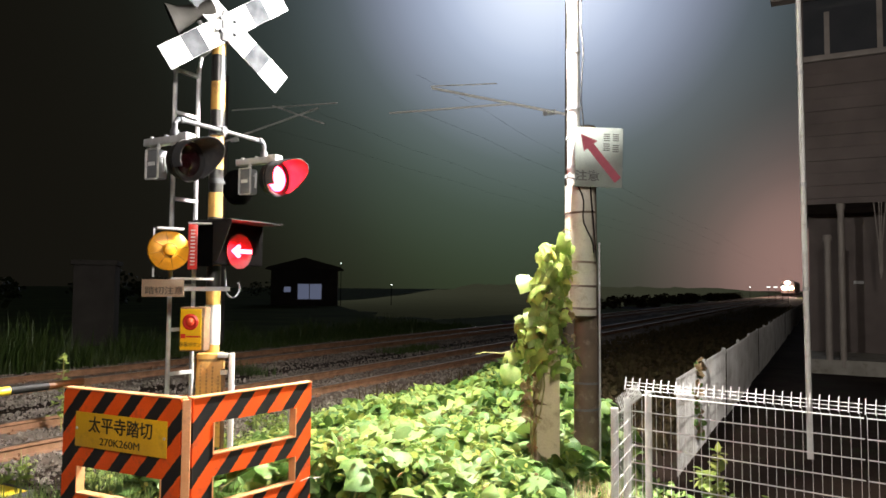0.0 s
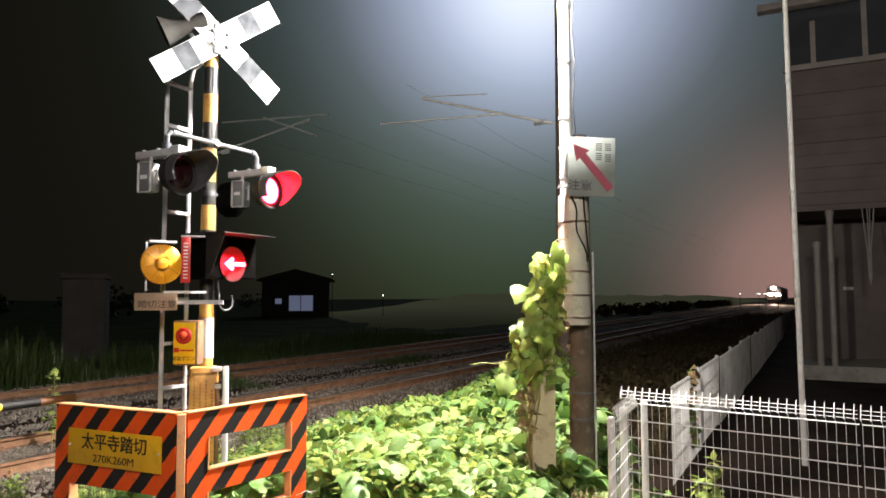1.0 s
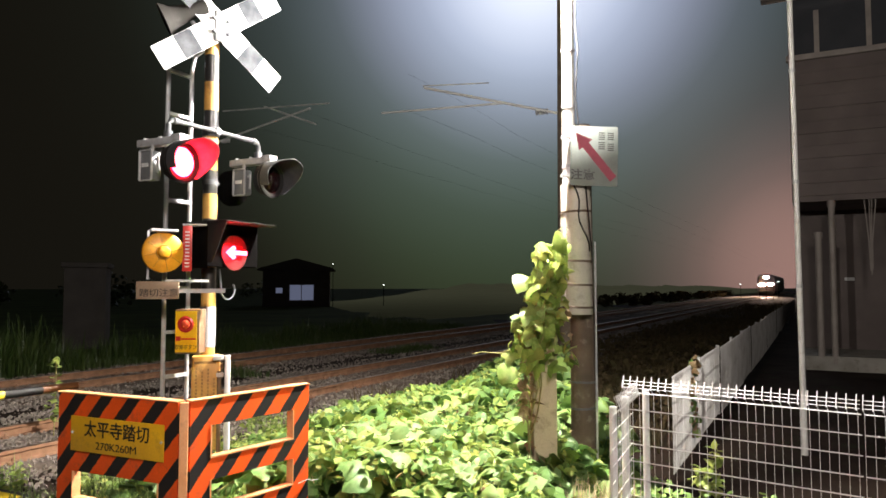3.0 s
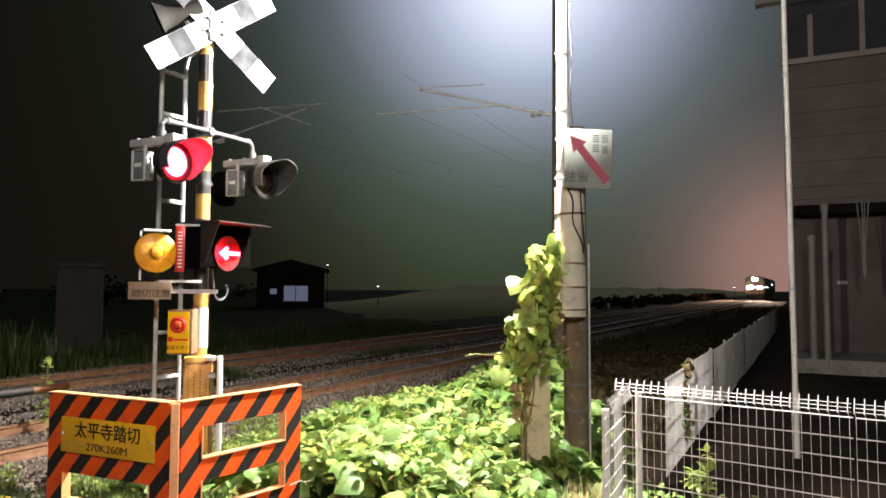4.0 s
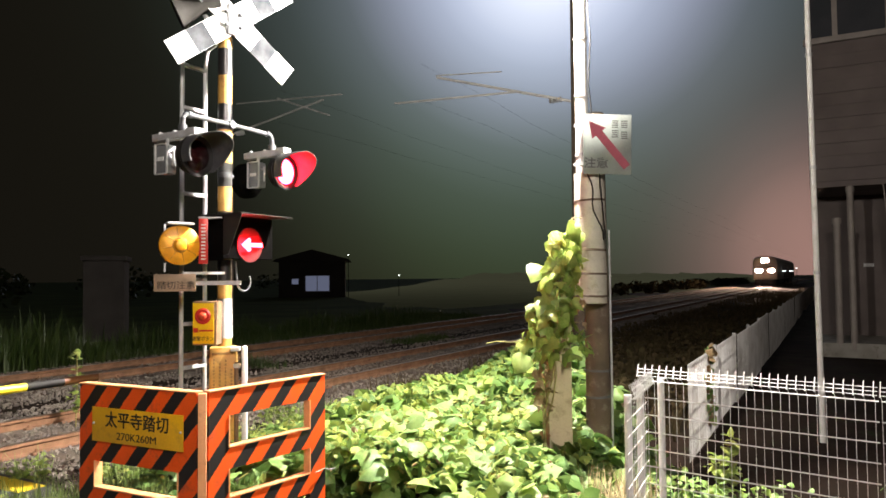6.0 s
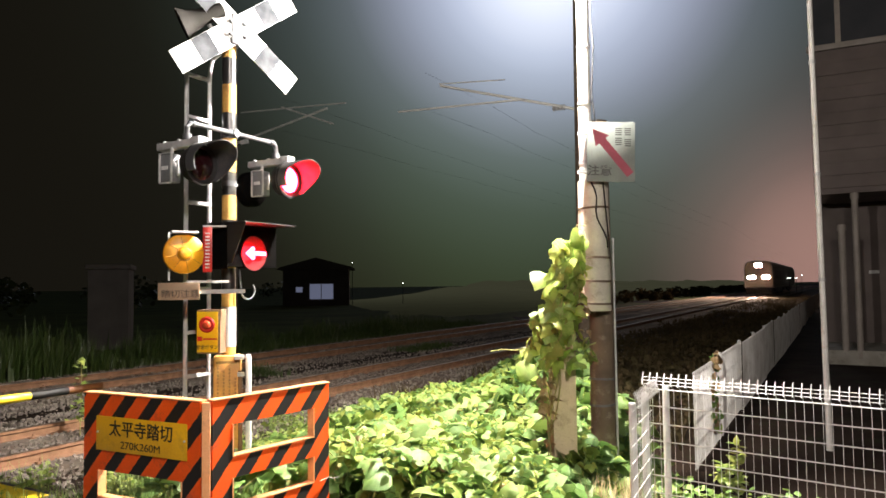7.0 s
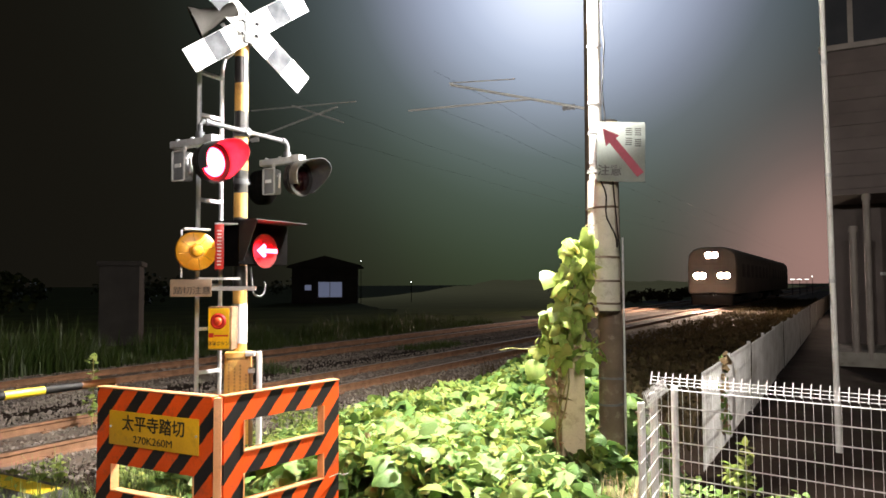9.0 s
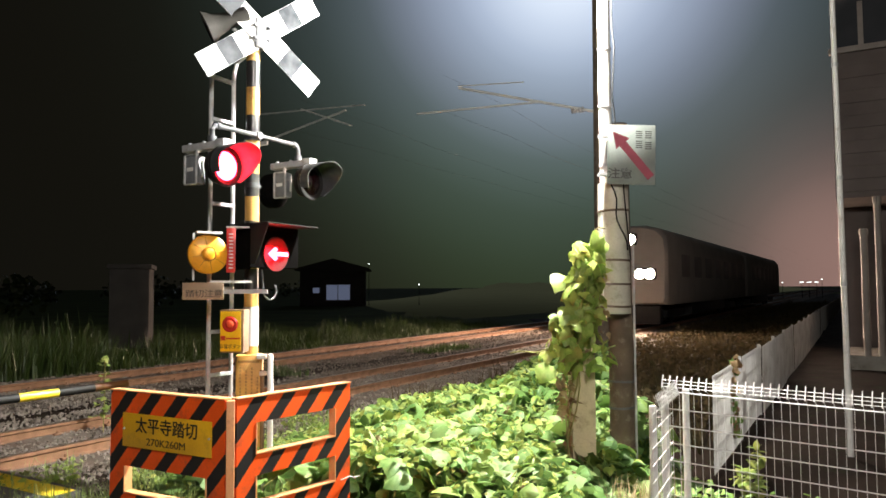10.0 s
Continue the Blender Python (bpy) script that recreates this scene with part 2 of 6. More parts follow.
def leafy(name, c1, c2, trans=0.35, rough=0.45, old=None):
    """Leaf surface: two greens, light passing through, and some leaves turning to the colour old."""
    mat = material(name, c1, c2, 3.0, rough, bump=0.1, fine=60, vary=0.35)
    n, l = mat.node_tree.nodes, mat.node_tree.links
    b = n["Principled BSDF"]
    out = n["Material Output"]
    if old:
        base = b.inputs["Base Color"].links[0].from_socket
        oi = n.new("ShaderNodeObjectInfo")
        ge = n.new("ShaderNodeNewGeometry")
        ad = n.new("ShaderNodeMath")
        ad.operation = "ADD"
        l.new(oi.outputs["Random"], ad.inputs[0])
        l.new(ge.outputs["Random Per Island"], ad.inputs[1])
        fr = n.new("ShaderNodeMath")
        fr.operation = "FRACT"
        l.new(ad.outputs[0], fr.inputs[0])
        rg = n.new("ShaderNodeMapRange")
        rg.inputs["From Min"].default_value, rg.inputs["From Max"].default_value, rg.inputs["To Max"].default_value = 0.55, 1.0, 0.85
        l.new(fr.outputs[0], rg.inputs["Value"])
        mo = n.new("ShaderNodeMix")
        mo.data_type = "RGBA"
        mo.inputs["B"].default_value = (*old, 1)
        l.new(rg.outputs[0], mo.inputs["Factor"])
        l.new(base, mo.inputs["A"])
        l.new(mo.outputs["Result"], b.inputs["Base Color"])
    tr = n.new("ShaderNodeBsdfTranslucent")
    l.new(b.inputs["Base Color"].links[0].from_socket, tr.inputs["Color"])
    mx = n.new("ShaderNodeMixShader")
    mx.inputs[0].default_value = trans
    l.new(b.outputs[0], mx.inputs[1])
    l.new(tr.outputs[0], mx.inputs[2])
    l.new(mx.outputs[0], out.inputs["Surface"])
    return mat


M_soil = material("soil", (0.026, 0.016, 0.011), (0.015, 0.0095, 0.007), 1.2, 0.95, bump=0.8, fine=30, dirt=(0.026, 0.034, 0.013), spec=0.08)
M_field = material("weedy_field", (0.085, 0.115, 0.030), (0.055, 0.075, 0.022), 0.25, 0.95, bump=0.8, fine=8, dirt=(0.05, 0.04, 0.02), spec=0.05)
M_steel_dull = material("dull_galvanised_steel", (0.12, 0.125, 0.135), (0.075, 0.08, 0.088), 12, 0.65, metal=0.2, dirt=(0.16, 0.13, 0.1), dirt_amount=0.3)
M_asphalt = material("asphalt", (0.055, 0.053, 0.05), (0.04, 0.04, 0.04), 2.0, 0.9, bump=0.6, fine=140)
M_ballast = material("ballast", (0.15, 0.125, 0.105), (0.08, 0.062, 0.050), 0.8, 0.95, bump=1.0, fine=28, dirt=(0.11, 0.055, 0.03), dirt_amount=0.4, spec=0.1)
M_stone = material("ballast_stone", (0.24, 0.21, 0.185), (0.12, 0.098, 0.082), 2.0, 0.9, bump=0.4, vary=0.32, spec=0.2)
M_rail_side = material("rusty_rail", (0.26, 0.135, 0.075), (0.17, 0.088, 0.048), 8, 0.85, bump=0.4)
M_rail_top = material("worn_rail_head", (0.30, 0.22, 0.17), (0.2, 0.13, 0.09), 10, 0.35, metal=0.8, bump=0.05)
M_sleeper = material("weathered_sleeper", (0.11, 0.075, 0.05), (0.06, 0.045, 0.035), 3, 0.9, bump=0.6, vary=0.3)
M_orange = striped("orange_black_stripes", (0.80, 0.088, 0.004), (0.009, 0.008, 0.008), 0.212, 0.54, 0.88)
M_orange_plain = material("pale_orange_edge", (0.76, 0.38, 0.18), (0.66, 0.28, 0.11), 6, 0.6, dirt=(0.3, 0.15, 0.08), dirt_amount=0.25)
M_sign_yellow = material("sign_yellow", (0.72, 0.40, 0.012), (0.60, 0.32, 0.01), 4, 0.4, dirt=(0.25, 0.14, 0.03), dirt_amount=0.2)
M_black = material("black_paint", (0.009, 0.009, 0.010), (0.016, 0.015, 0.014), 5, 0.6, bump=0.08, spec=0.25)
M_lens_dark = material("dark_red_lens", (0.016, 0.003, 0.004), (0.010, 0.002, 0.003), 5, 0.15, bump=0.0)
M_red_glow = glow("red_signal_light", (1.0, 0.0085, 0.018), 150.0)
M_arrow_glow = glow("red_arrow_light", (1.0, 0.0125, 0.020), 105.0)
M_galv = material("galvanised_steel", (0.55, 0.56, 0.57), (0.42, 0.43, 0.44), 12, 0.42, metal=0.3, dirt=(0.3, 0.22, 0.16), dirt_amount=0.25)
M_white = material("white_board_paint", (0.70, 0.71, 0.71), (0.54, 0.55, 0.55), 7, 0.4, dirt=(0.42, 0.40, 0.37), dirt_amount=0.25, bump=0.06)
# white caution board: its shade is mixed into this brown tone, with stains
M_boardshade = material("shaded_dirty_board", (0.34, 0.25, 0.17), (0.25, 0.18, 0.12), 5, 0.6, dirt=(0.2, 0.13, 0.08))
M_mast_y = material("mast_yellow_paint", (0.66, 0.38, 0.09), (0.52, 0.28, 0.08), 5, 0.45, dirt=(0.25, 0.12, 0.04), dirt_amount=0.35)
M_mast_k = material("mast_black_paint", (0.020, 0.020, 0.022), (0.030, 0.029, 0.028), 5, 0.32, bump=0.04, spec=0.7)
M_disc_y = material("disc_amber_paint", (0.78, 0.36, 0.015), (0.66, 0.29, 0.01), 5, 0.4, dirt=(0.35, 0.16, 0.02), dirt_amount=0.2)
M_button_y = material("button_yellow", (0.83, 0.52, 0.01), (0.76, 0.46, 0.01), 5, 0.35, bump=0.05)
M_red = material("red_paint", (0.55, 0.03, 0.02), (0.42, 0.025, 0.02), 6, 0.35, bump=0.05)
M_brownbox = material("rusty_brown_box", (0.25, 0.15, 0.08), (0.16, 0.09, 0.05), 8, 0.6, dirt=(0.35, 0.3, 0.24))
M_ink = material("black_ink", (0.012, 0.011, 0.01), (0.02, 0.018, 0.015), 9, 0.5, bump=0)
M_concrete = material("concrete", (0.36, 0.34, 0.30), (0.25, 0.235, 0.205), 3, 0.9, bump=0.35, dirt=(0.12, 0.10, 0.07), dirt_amount=0.4)
M_brownpole = material("brown_weathered_pole", (0.13, 0.095, 0.065), (0.075, 0.055, 0.04), 4, 0.85, bump=0.4, dirt=(0.2, 0.17, 0.13))
M_sleeve = material("pale_pole_sleeve", (0.50, 0.48, 0.41), (0.38, 0.36, 0.30), 5, 0.55, dirt=(0.22, 0.2, 0.15), dirt_amount=0.4)
M_polepaint = material("pale_steel_pole", (0.70, 0.70, 0.68), (0.58, 0.58, 0.56), 6, 0.5, dirt=(0.4, 0.38, 0.33), dirt_amount=0.3)
M_fence = material("white_coated_wire", (0.74, 0.75, 0.75), (0.62, 0.62, 0.62), 12, 0.4, bump=0.05, dirt=(0.45, 0.42, 0.38), dirt_amount=0.25)
M_clad = material("grey_brown_cladding", (0.15, 0.118, 0.108), (0.115, 0.092, 0.085), 1.5, 0.7, bump=0.2, dirt=(0.14, 0.12, 0.1), dirt_amount=0.3)
M_trim = material("pale_trim", (0.32, 0.28, 0.25), (0.25, 0.22, 0.20), 4, 0.6)
M_darkglass = material("dark_window", (0.05, 0.055, 0.062), (0.06, 0.062, 0.07), 2, 0.18, bump=0)
M_train = material("train_paint", (0.45, 0.43, 0.40), (0.39, 0.37, 0.35), 1, 0.7, bump=0.02, spec=0.1)
M_trainglass = material("train_window", (0.24, 0.23, 0.22), (0.21, 0.20, 0.19), 2, 0.5, bump=0, spec=0.1)
M_head = glow("headlight", (1.0, 0.74, 0.55), 2000.0)
M_window_lit = glow("lit_window", (0.55, 0.66, 1.0), 0.12)
M_leaf = leafy("kudzu_leaf", (0.085, 0.195, 0.040), (0.22, 0.35, 0.105), 0.3, 0.55, (0.27, 0.36, 0.07))
M_leaf_dry = leafy("dry_leaf", (0.33, 0.23, 0.12), (0.22, 0.15, 0.08))
M_vine = material("vine_stem", (0.30, 0.29, 0.09), (0.20, 0.16, 0.07), 8, 0.7)
M_grass = leafy("grass_blades", (0.032, 0.062, 0.012), (0.054, 0.078, 0.018), 0.3)
M_wire = material("traction_wire", (0.010, 0.009, 0.008), (0.007, 0.006, 0.005), 5, 0.9, bump=0, spec=0.05)
M_darkwall = material("dark_distant_wall", (0.05, 0.042, 0.037), (0.038, 0.032, 0.028), 1.0, 0.9)
M_casing = material("dull_black_casing", (0.0020, 0.0018, 0.0018), (0.0032, 0.003, 0.003), 6, 0.95, bump=0.05, spec=0.02)
M_hutwall = material("stained_dark_concrete", (0.045, 0.039, 0.035), (0.033, 0.029, 0.026), 2.0, 0.95)
M_wood = leafy("dark_foliage", (0.03, 0.05, 0.015), (0.045, 0.06, 0.02), 0.2)

# ---- ground ----


def ground_z(x, y):
    s = (x - OX) * TX + (y - OY) * TY
    n = (x - OX) * TY - (y - OY) * TX
    z = -0.27 * smooth(4.7, 5.5, n) * smooth(0.5, 2.0, s)
    z -= 0.10 * (smooth(1.5, 2.4, n) - smooth(2.6, 4.0, n)) * smooth(-2.5, -1.0, s)
    z += 0.012 * noise.noise((x * 1.3, y * 1.3, 0.3)) + 0.03 * noise.noise((x * 0.25, y * 0.25, 4.0)) * smooth(7, 14, abs(n))
    return z


def make_ground():
    near = [i * 0.3 for i in range(-60, 61)]
    far = [20, 24, 30, 40, 60, 90, 140, 220, 400, 900]
    lx = [-v for v in far[::-1]] + near + far
    ly = [-v for v in far[::-1]] + near + [v for v in far]
    verts = [(x, y + 6, ground_z(x, y + 6)) for y in ly for x in lx]
    w = len(lx)
    faces = [(j * w + i, j * w + i + 1, (j + 1) * w + i + 1, (j + 1) * w + i) for j in range(len(ly) - 1) for i in range(w - 1)]
    me = bpy.data.meshes.new("ground")
    me.from_pydata(verts, [], faces)
    for p in me.polygons:
        p.use_smooth = True
    me.materials.append(M_soil)
    me.materials.append(M_field)
    for p in me.polygons:
        cx, cy = p.center.x - OX, p.center.y - OY
        if cx * TY - cy * TX < -6.2:
            p.material_index = 1
    tagged(new("ground", me), "dark bare soil with sparse weeds beside the railway", "ground", kind="structure")


make_ground()

bm = bmesh.new()
box(bm, -30, -2.35, -1.9, 14.0, -0.2, 0.015)
solid("road", bm, M_asphalt, "dark worn asphalt road leading over the crossing", "road", pose(*rail(0, 0, 0), 0, 0, RZ) @ Matrix.Translation((0, -12.3, 0)), kind="structure")

S0, S1 = -9.0, 260.0


def make_track(name, n0, label):
    """Ballast bed, sleepers and two rails; local x runs along the track."""
    bm = bmesh.new()
    rows = []
    for i in range(0, 140):
        s = S0 + (S1 - S0) * (i / 139) ** 1.8
        row = []
        for y, z in ((-2.05, -0.14), (-1.70, -0.01), (-0.7, 0.02), (0, 0.015), (0.7, 0.02), (1.70, -0.01), (2.05, -0.14)):
            row.append(bm.verts.new((s, y + 0.06 * noise.noise((s, y, n0)), z + 0.025 * noise.noise((s * 2, y * 2, n0)))))
        rows.append(row)
    for a, b in zip(rows, rows[1:]):
        for k in range(6):
            bm.faces.new((a[k], b[k], b[k + 1], a[k + 1]))
    bed = solid(name, bm, M_ballast, label, "railway track", pose(*rail(0, n0, 0), 0, 0, RZ), kind="structure")
    for side in (-1, 1):
        y = side * 0.57
        bm = bmesh.new()
        prof = [(-0.06, 0.0), (0.06, 0.0), (0.06, 0.012), (0.010, 0.03), (0.010, 0.085), (0.031, 0.10), (0.031, 0.128), (-0.031, 0.128), (-0.031, 0.10), (-0.010, 0.085), (-0.010, 0.03), (-0.06, 0.012)]
        a = [bm.verts.new((S0, y + p, z + 0.008)) for p, z in prof]
        b = [bm.verts.new((S1, y + p, z + 0.008)) for p, z in prof]
        for k in range(len(prof)):
            j = (k + 1) % len(prof)
            bm.faces.new((a[k], b[k], b[j], a[j]))
        bm.faces.new(a)
        bm.faces.new(b[::-1])
        r = part("rail", bm, M_rail_side, bed, "rusty steel rail with a worn running surface")
        bm = bmesh.new()
        box(bm, S0, S1, y - 0.027, y + 0.027, 0.1365, 0.139)
        part("running_surface", bm, M_rail_top, r)
    bm = bmesh.new()
    box(bm, -0.10, 0.10, -1.05, 1.05, -0.10, 0.022, bevel=0.012)
    sl = mesh("sleeper", bm, M_sleeper)
    bm = bmesh.new()
    for side in (-1, 1):
        for q in (-0.085, 0.085):
            box(bm, -0.05, 0.05, side * 0.57 + q - 0.03, side * 0.57 + q + 0.03, 0.02, 0.045, bevel=0.008)
            cone(bm, (0, side * 0.57 + q, 0.04), (0, side * 0.57 + q, 0.075), 0.016, 0.014, 6)
    cl = mesh("rail_clip", bm, M_rail_side)
    for i in range(110):
        s = S0 + 0.3 + i * 0.62
        share("sleeper", sl, bed, pose(s, random.uniform(-.02, .02), random.uniform(-.006, .006), 0, 0, random.uniform(-1, 1)))
        if i < 45:
            share("rail_clips", cl, bed, pose(s, 0, 0))
    return bed


def make_deck():
    th = thing("crossing_deck", pose(*rail(0, NEAR, 0), 0, 0, RZ), "dark crossing deck panels between the rails with a yellow edge line", "crossing deck", kind="structure")
    for a, b in ((-2.1, -0.66), (-0.47, 0.47), (0.66, 3.14), (3.33, 4.27), (4.46, 6.2)):
        bm = bmesh.new()
        box(bm, -9.0, -1.40, a, b, -0.08, 0.128, bevel=0.01)
        part("deck_panel", bm, M_asphalt, th)
        bm = bmesh.new()
        box(bm, -1.66, -1.46, a + 0.02, b - 0.02, 0.1285, 0.1325)
        part("edge_line", bm, M_armyellow, th, "worn yellow edge line")


M_armyellow = material("arm_yellow", (0.80, 0.60, 0.03), (0.7, 0.5, 0.03), 8, 0.35, bump=0.03)
make_deck()
make_track("track_near", NEAR, "railway track with rusty rails on grey-brown stone ballast")
make_track("track_far", FAR, "second railway track with rusty rails on stone ballast")


def many(name, base_v, base_f, mats, mat, label, category, kind="stuff", parent=None, smooth_faces=True):
    """One mesh of many small copies of a base shape, placed by 4x4 matrices."""
    bv = np.array([(*v, 1.0) for v in base_v])
    k = len(bv)
    verts = np.concatenate([(bv @ np.array(m).T)[:, :3] for m in mats])
    faces = [tuple(i * k + q for q in f) for i in range(len(mats)) for f in base_f]
    me = bpy.data.meshes.new(name)
    me.from_pydata(verts.tolist(), [], faces)
    if smooth_faces:
        me.polygons.foreach_set("use_smooth", [True] * len(me.polygons))
    me.materials.append(mat)
    ob = new(name, me)
    if parent:
        ob.parent = parent
    return tagged(ob, label, category, kind=kind)


STONE_V = [(-1, -.7, -.3), (.8, -1, -.4), (1.1, .6, -.3), (-.7, .9, -.5), (-.6, -.5, .7), (.6, -.6, .55), (.5, .7, .75), (-.4, .5, .6)]
STONE_F = [(0, 3, 2, 1), (4, 5, 6, 7), (0, 1, 5, 4), (1, 2, 6, 5), (2, 3, 7, 6), (3, 0, 4, 7)]


def stones():
    ms = []
    rnd = random.Random(5)
    while len(ms) < 26000:
        s = rnd.uniform(-1.38, 22)
        n = rnd.uniform(-6.0, 2.6)
        if s > 3 and rnd.random() < 0.5 + 0.02 * (s - 3):
            continue
        x, y, _ = rail(s, n)
        off = min(abs(n - NEAR), abs(n - FAR))
        z = 0.02 if off < 1.7 else 0.02 - 0.13 * smooth(1.7, 2.05, off)
        if off > 2.05:
            z = max(ground_z(x, y), -0.14) + 0.01
            if rnd.random() < 0.35:
                continue
        if abs(off - 0.57) < 0.08:
            continue
        k = rnd.uniform(0.011, 0.024)
        ms.append(pose(x, y, z + k * 0.3, rnd.uniform(0, 360), rnd.uniform(0, 360), rnd.uniform(0, 360)) @ Matrix.Diagonal((k, k * .8, k * .75, 1)))
    many("ballast_stones", STONE_V, STONE_F, ms, M_stone, "loose grey and rust-stained ballast stones", "gravel", smooth_faces=False)


stones()

# ---- roadside barrier ----


def make_barrier():
    th = thing("roadside_barrier", pose(-1.375, 3.875, 0), "orange and black striped L-shaped steel guard barrier", "barrier")
    for (ex, ey), name in (((-2.245, 4.285), "panel"), ((-0.85, 4.60), "panel")):
        dx, dy = ex + 1.375, ey - 3.875
        w = math.hypot(dx, dy)
        left = dx < 0
        # local x runs from the left end to the right end of the panel, local -y faces the road
        ang = math.degrees(math.atan2(-dy, -dx)) if left else math.degrees(math.atan2(dy, dx))
        base = (dx, dy, 0) if left else (0, 0, 0)
        m = pose(*base, 0, 0, ang)
        x0, x1 = (0, w - 0.024) if left else (0.024, w)
        bm = bmesh.new()
        xs = [x0, x0 + 0.13, x1 - 0.13, x1]
        zs = [0.0, 0.12, 0.275, 0.395, 0.555, 0.675, 0.855, 1.0]
        grid = [[bm.verts.new((x, -0.022, z)) for x in xs] for z in zs]
        for j in range(len(zs) - 1):
            for i in range(3):
                if i == 1 and j in (0, 1, 3, 5):
                    continue
                bm.faces.new((grid[j][i], grid[j][i + 1], grid[j + 1][i + 1], grid[j + 1][i]))
        r = bmesh.ops.extrude_face_region(bm, geom=bm.faces[:])
        bmesh.ops.translate(bm, vec=(0, 0.044, 0), verts=[g for g in r["geom"] if isinstance(g, bmesh.types.BMVert)])
        frame_part = part("panel", bm, M_orange, th, "steel frame with slanted orange and black stripes", m)
        bm = bmesh.new()
        box(bm, x0, x1, -0.03, 0.03, 1.0, 1.008, bevel=0.002)
        part("top_edge", bm, M_orange_plain, frame_part)
        for a, b in ((0.395, 0.555), (0.675, 0.855)):
            bm = bmesh.new()
            box(bm, x0 + 0.13, x1 - 0.13, -0.028, 0.028, a, a + 0.008)
            box(bm, x0 + 0.13, x0 + 0.136, -0.028, 0.028, a, b)
            box(bm, x1 - 0.136, x1 - 0.13, -0.028, 0.028, a, b)
            part("opening_edge", bm, M_orange_plain, frame_part)
        if left:
            bm = bmesh.new()
            box(bm, 0.122, 0.852, -0.034, -0.029, 0.674, 0.874, bevel=0.0015)
            sg = part("name_plate", bm, M_sign_yellow, frame_part, "yellow name plate with black characters")
            sg.matrix_basis = pose(0, 0, 0)
            letters("crossing_name", "\u592a\u5e73\u5bfa\u8e0f\u5207", 0.098, M_ink, frame_part, pose(0.492, -0.0362, 0.803), depth=0.001, squash=1.05, bold=0.012)
            letters("kilometre_mark", "270K260M", 0.060, M_ink, frame_part, pose(0.492, -0.0362, 0.715), depth=0.001, squash=1.22)
            bm = bmesh.new()
            for bx in (0.138, 0.836):
                bm = bmesh.new()
                cone(bm, (bx, -0.034, 0.78), (bx, -0.042, 0.78), 0.008, 0.006, 8)
                part("screw", bm, M_galv, frame_part)
    bm = bmesh.new()
    box(bm, -0.022, 0.022, -0.024, 0.024, 0.0, 0.998, pose(0, 0, 0, 0, 0, 15), bevel=0.003)
    part("corner_post", bm, M_orange_plain, th)
    bm = bmesh.new()
    tube(bm, [(0.50, 0.62, 0.40), (0.545, 0.70, 0.405), (0.56, 0.745, 0.385), (0.60, 0.76, 0.39)], 0.003, 5)
    part("wire_tie", bm, M_galv, th, "thin twisted wire tie")
    return th


make_barrier()

# ---- crossing signal ----
SIG = pose(-1.745, 5.40, 0, 0, 0, RZ)


def world_local(px, py, pz):
    return SIG.inverted() @ Vector((px, py, pz))


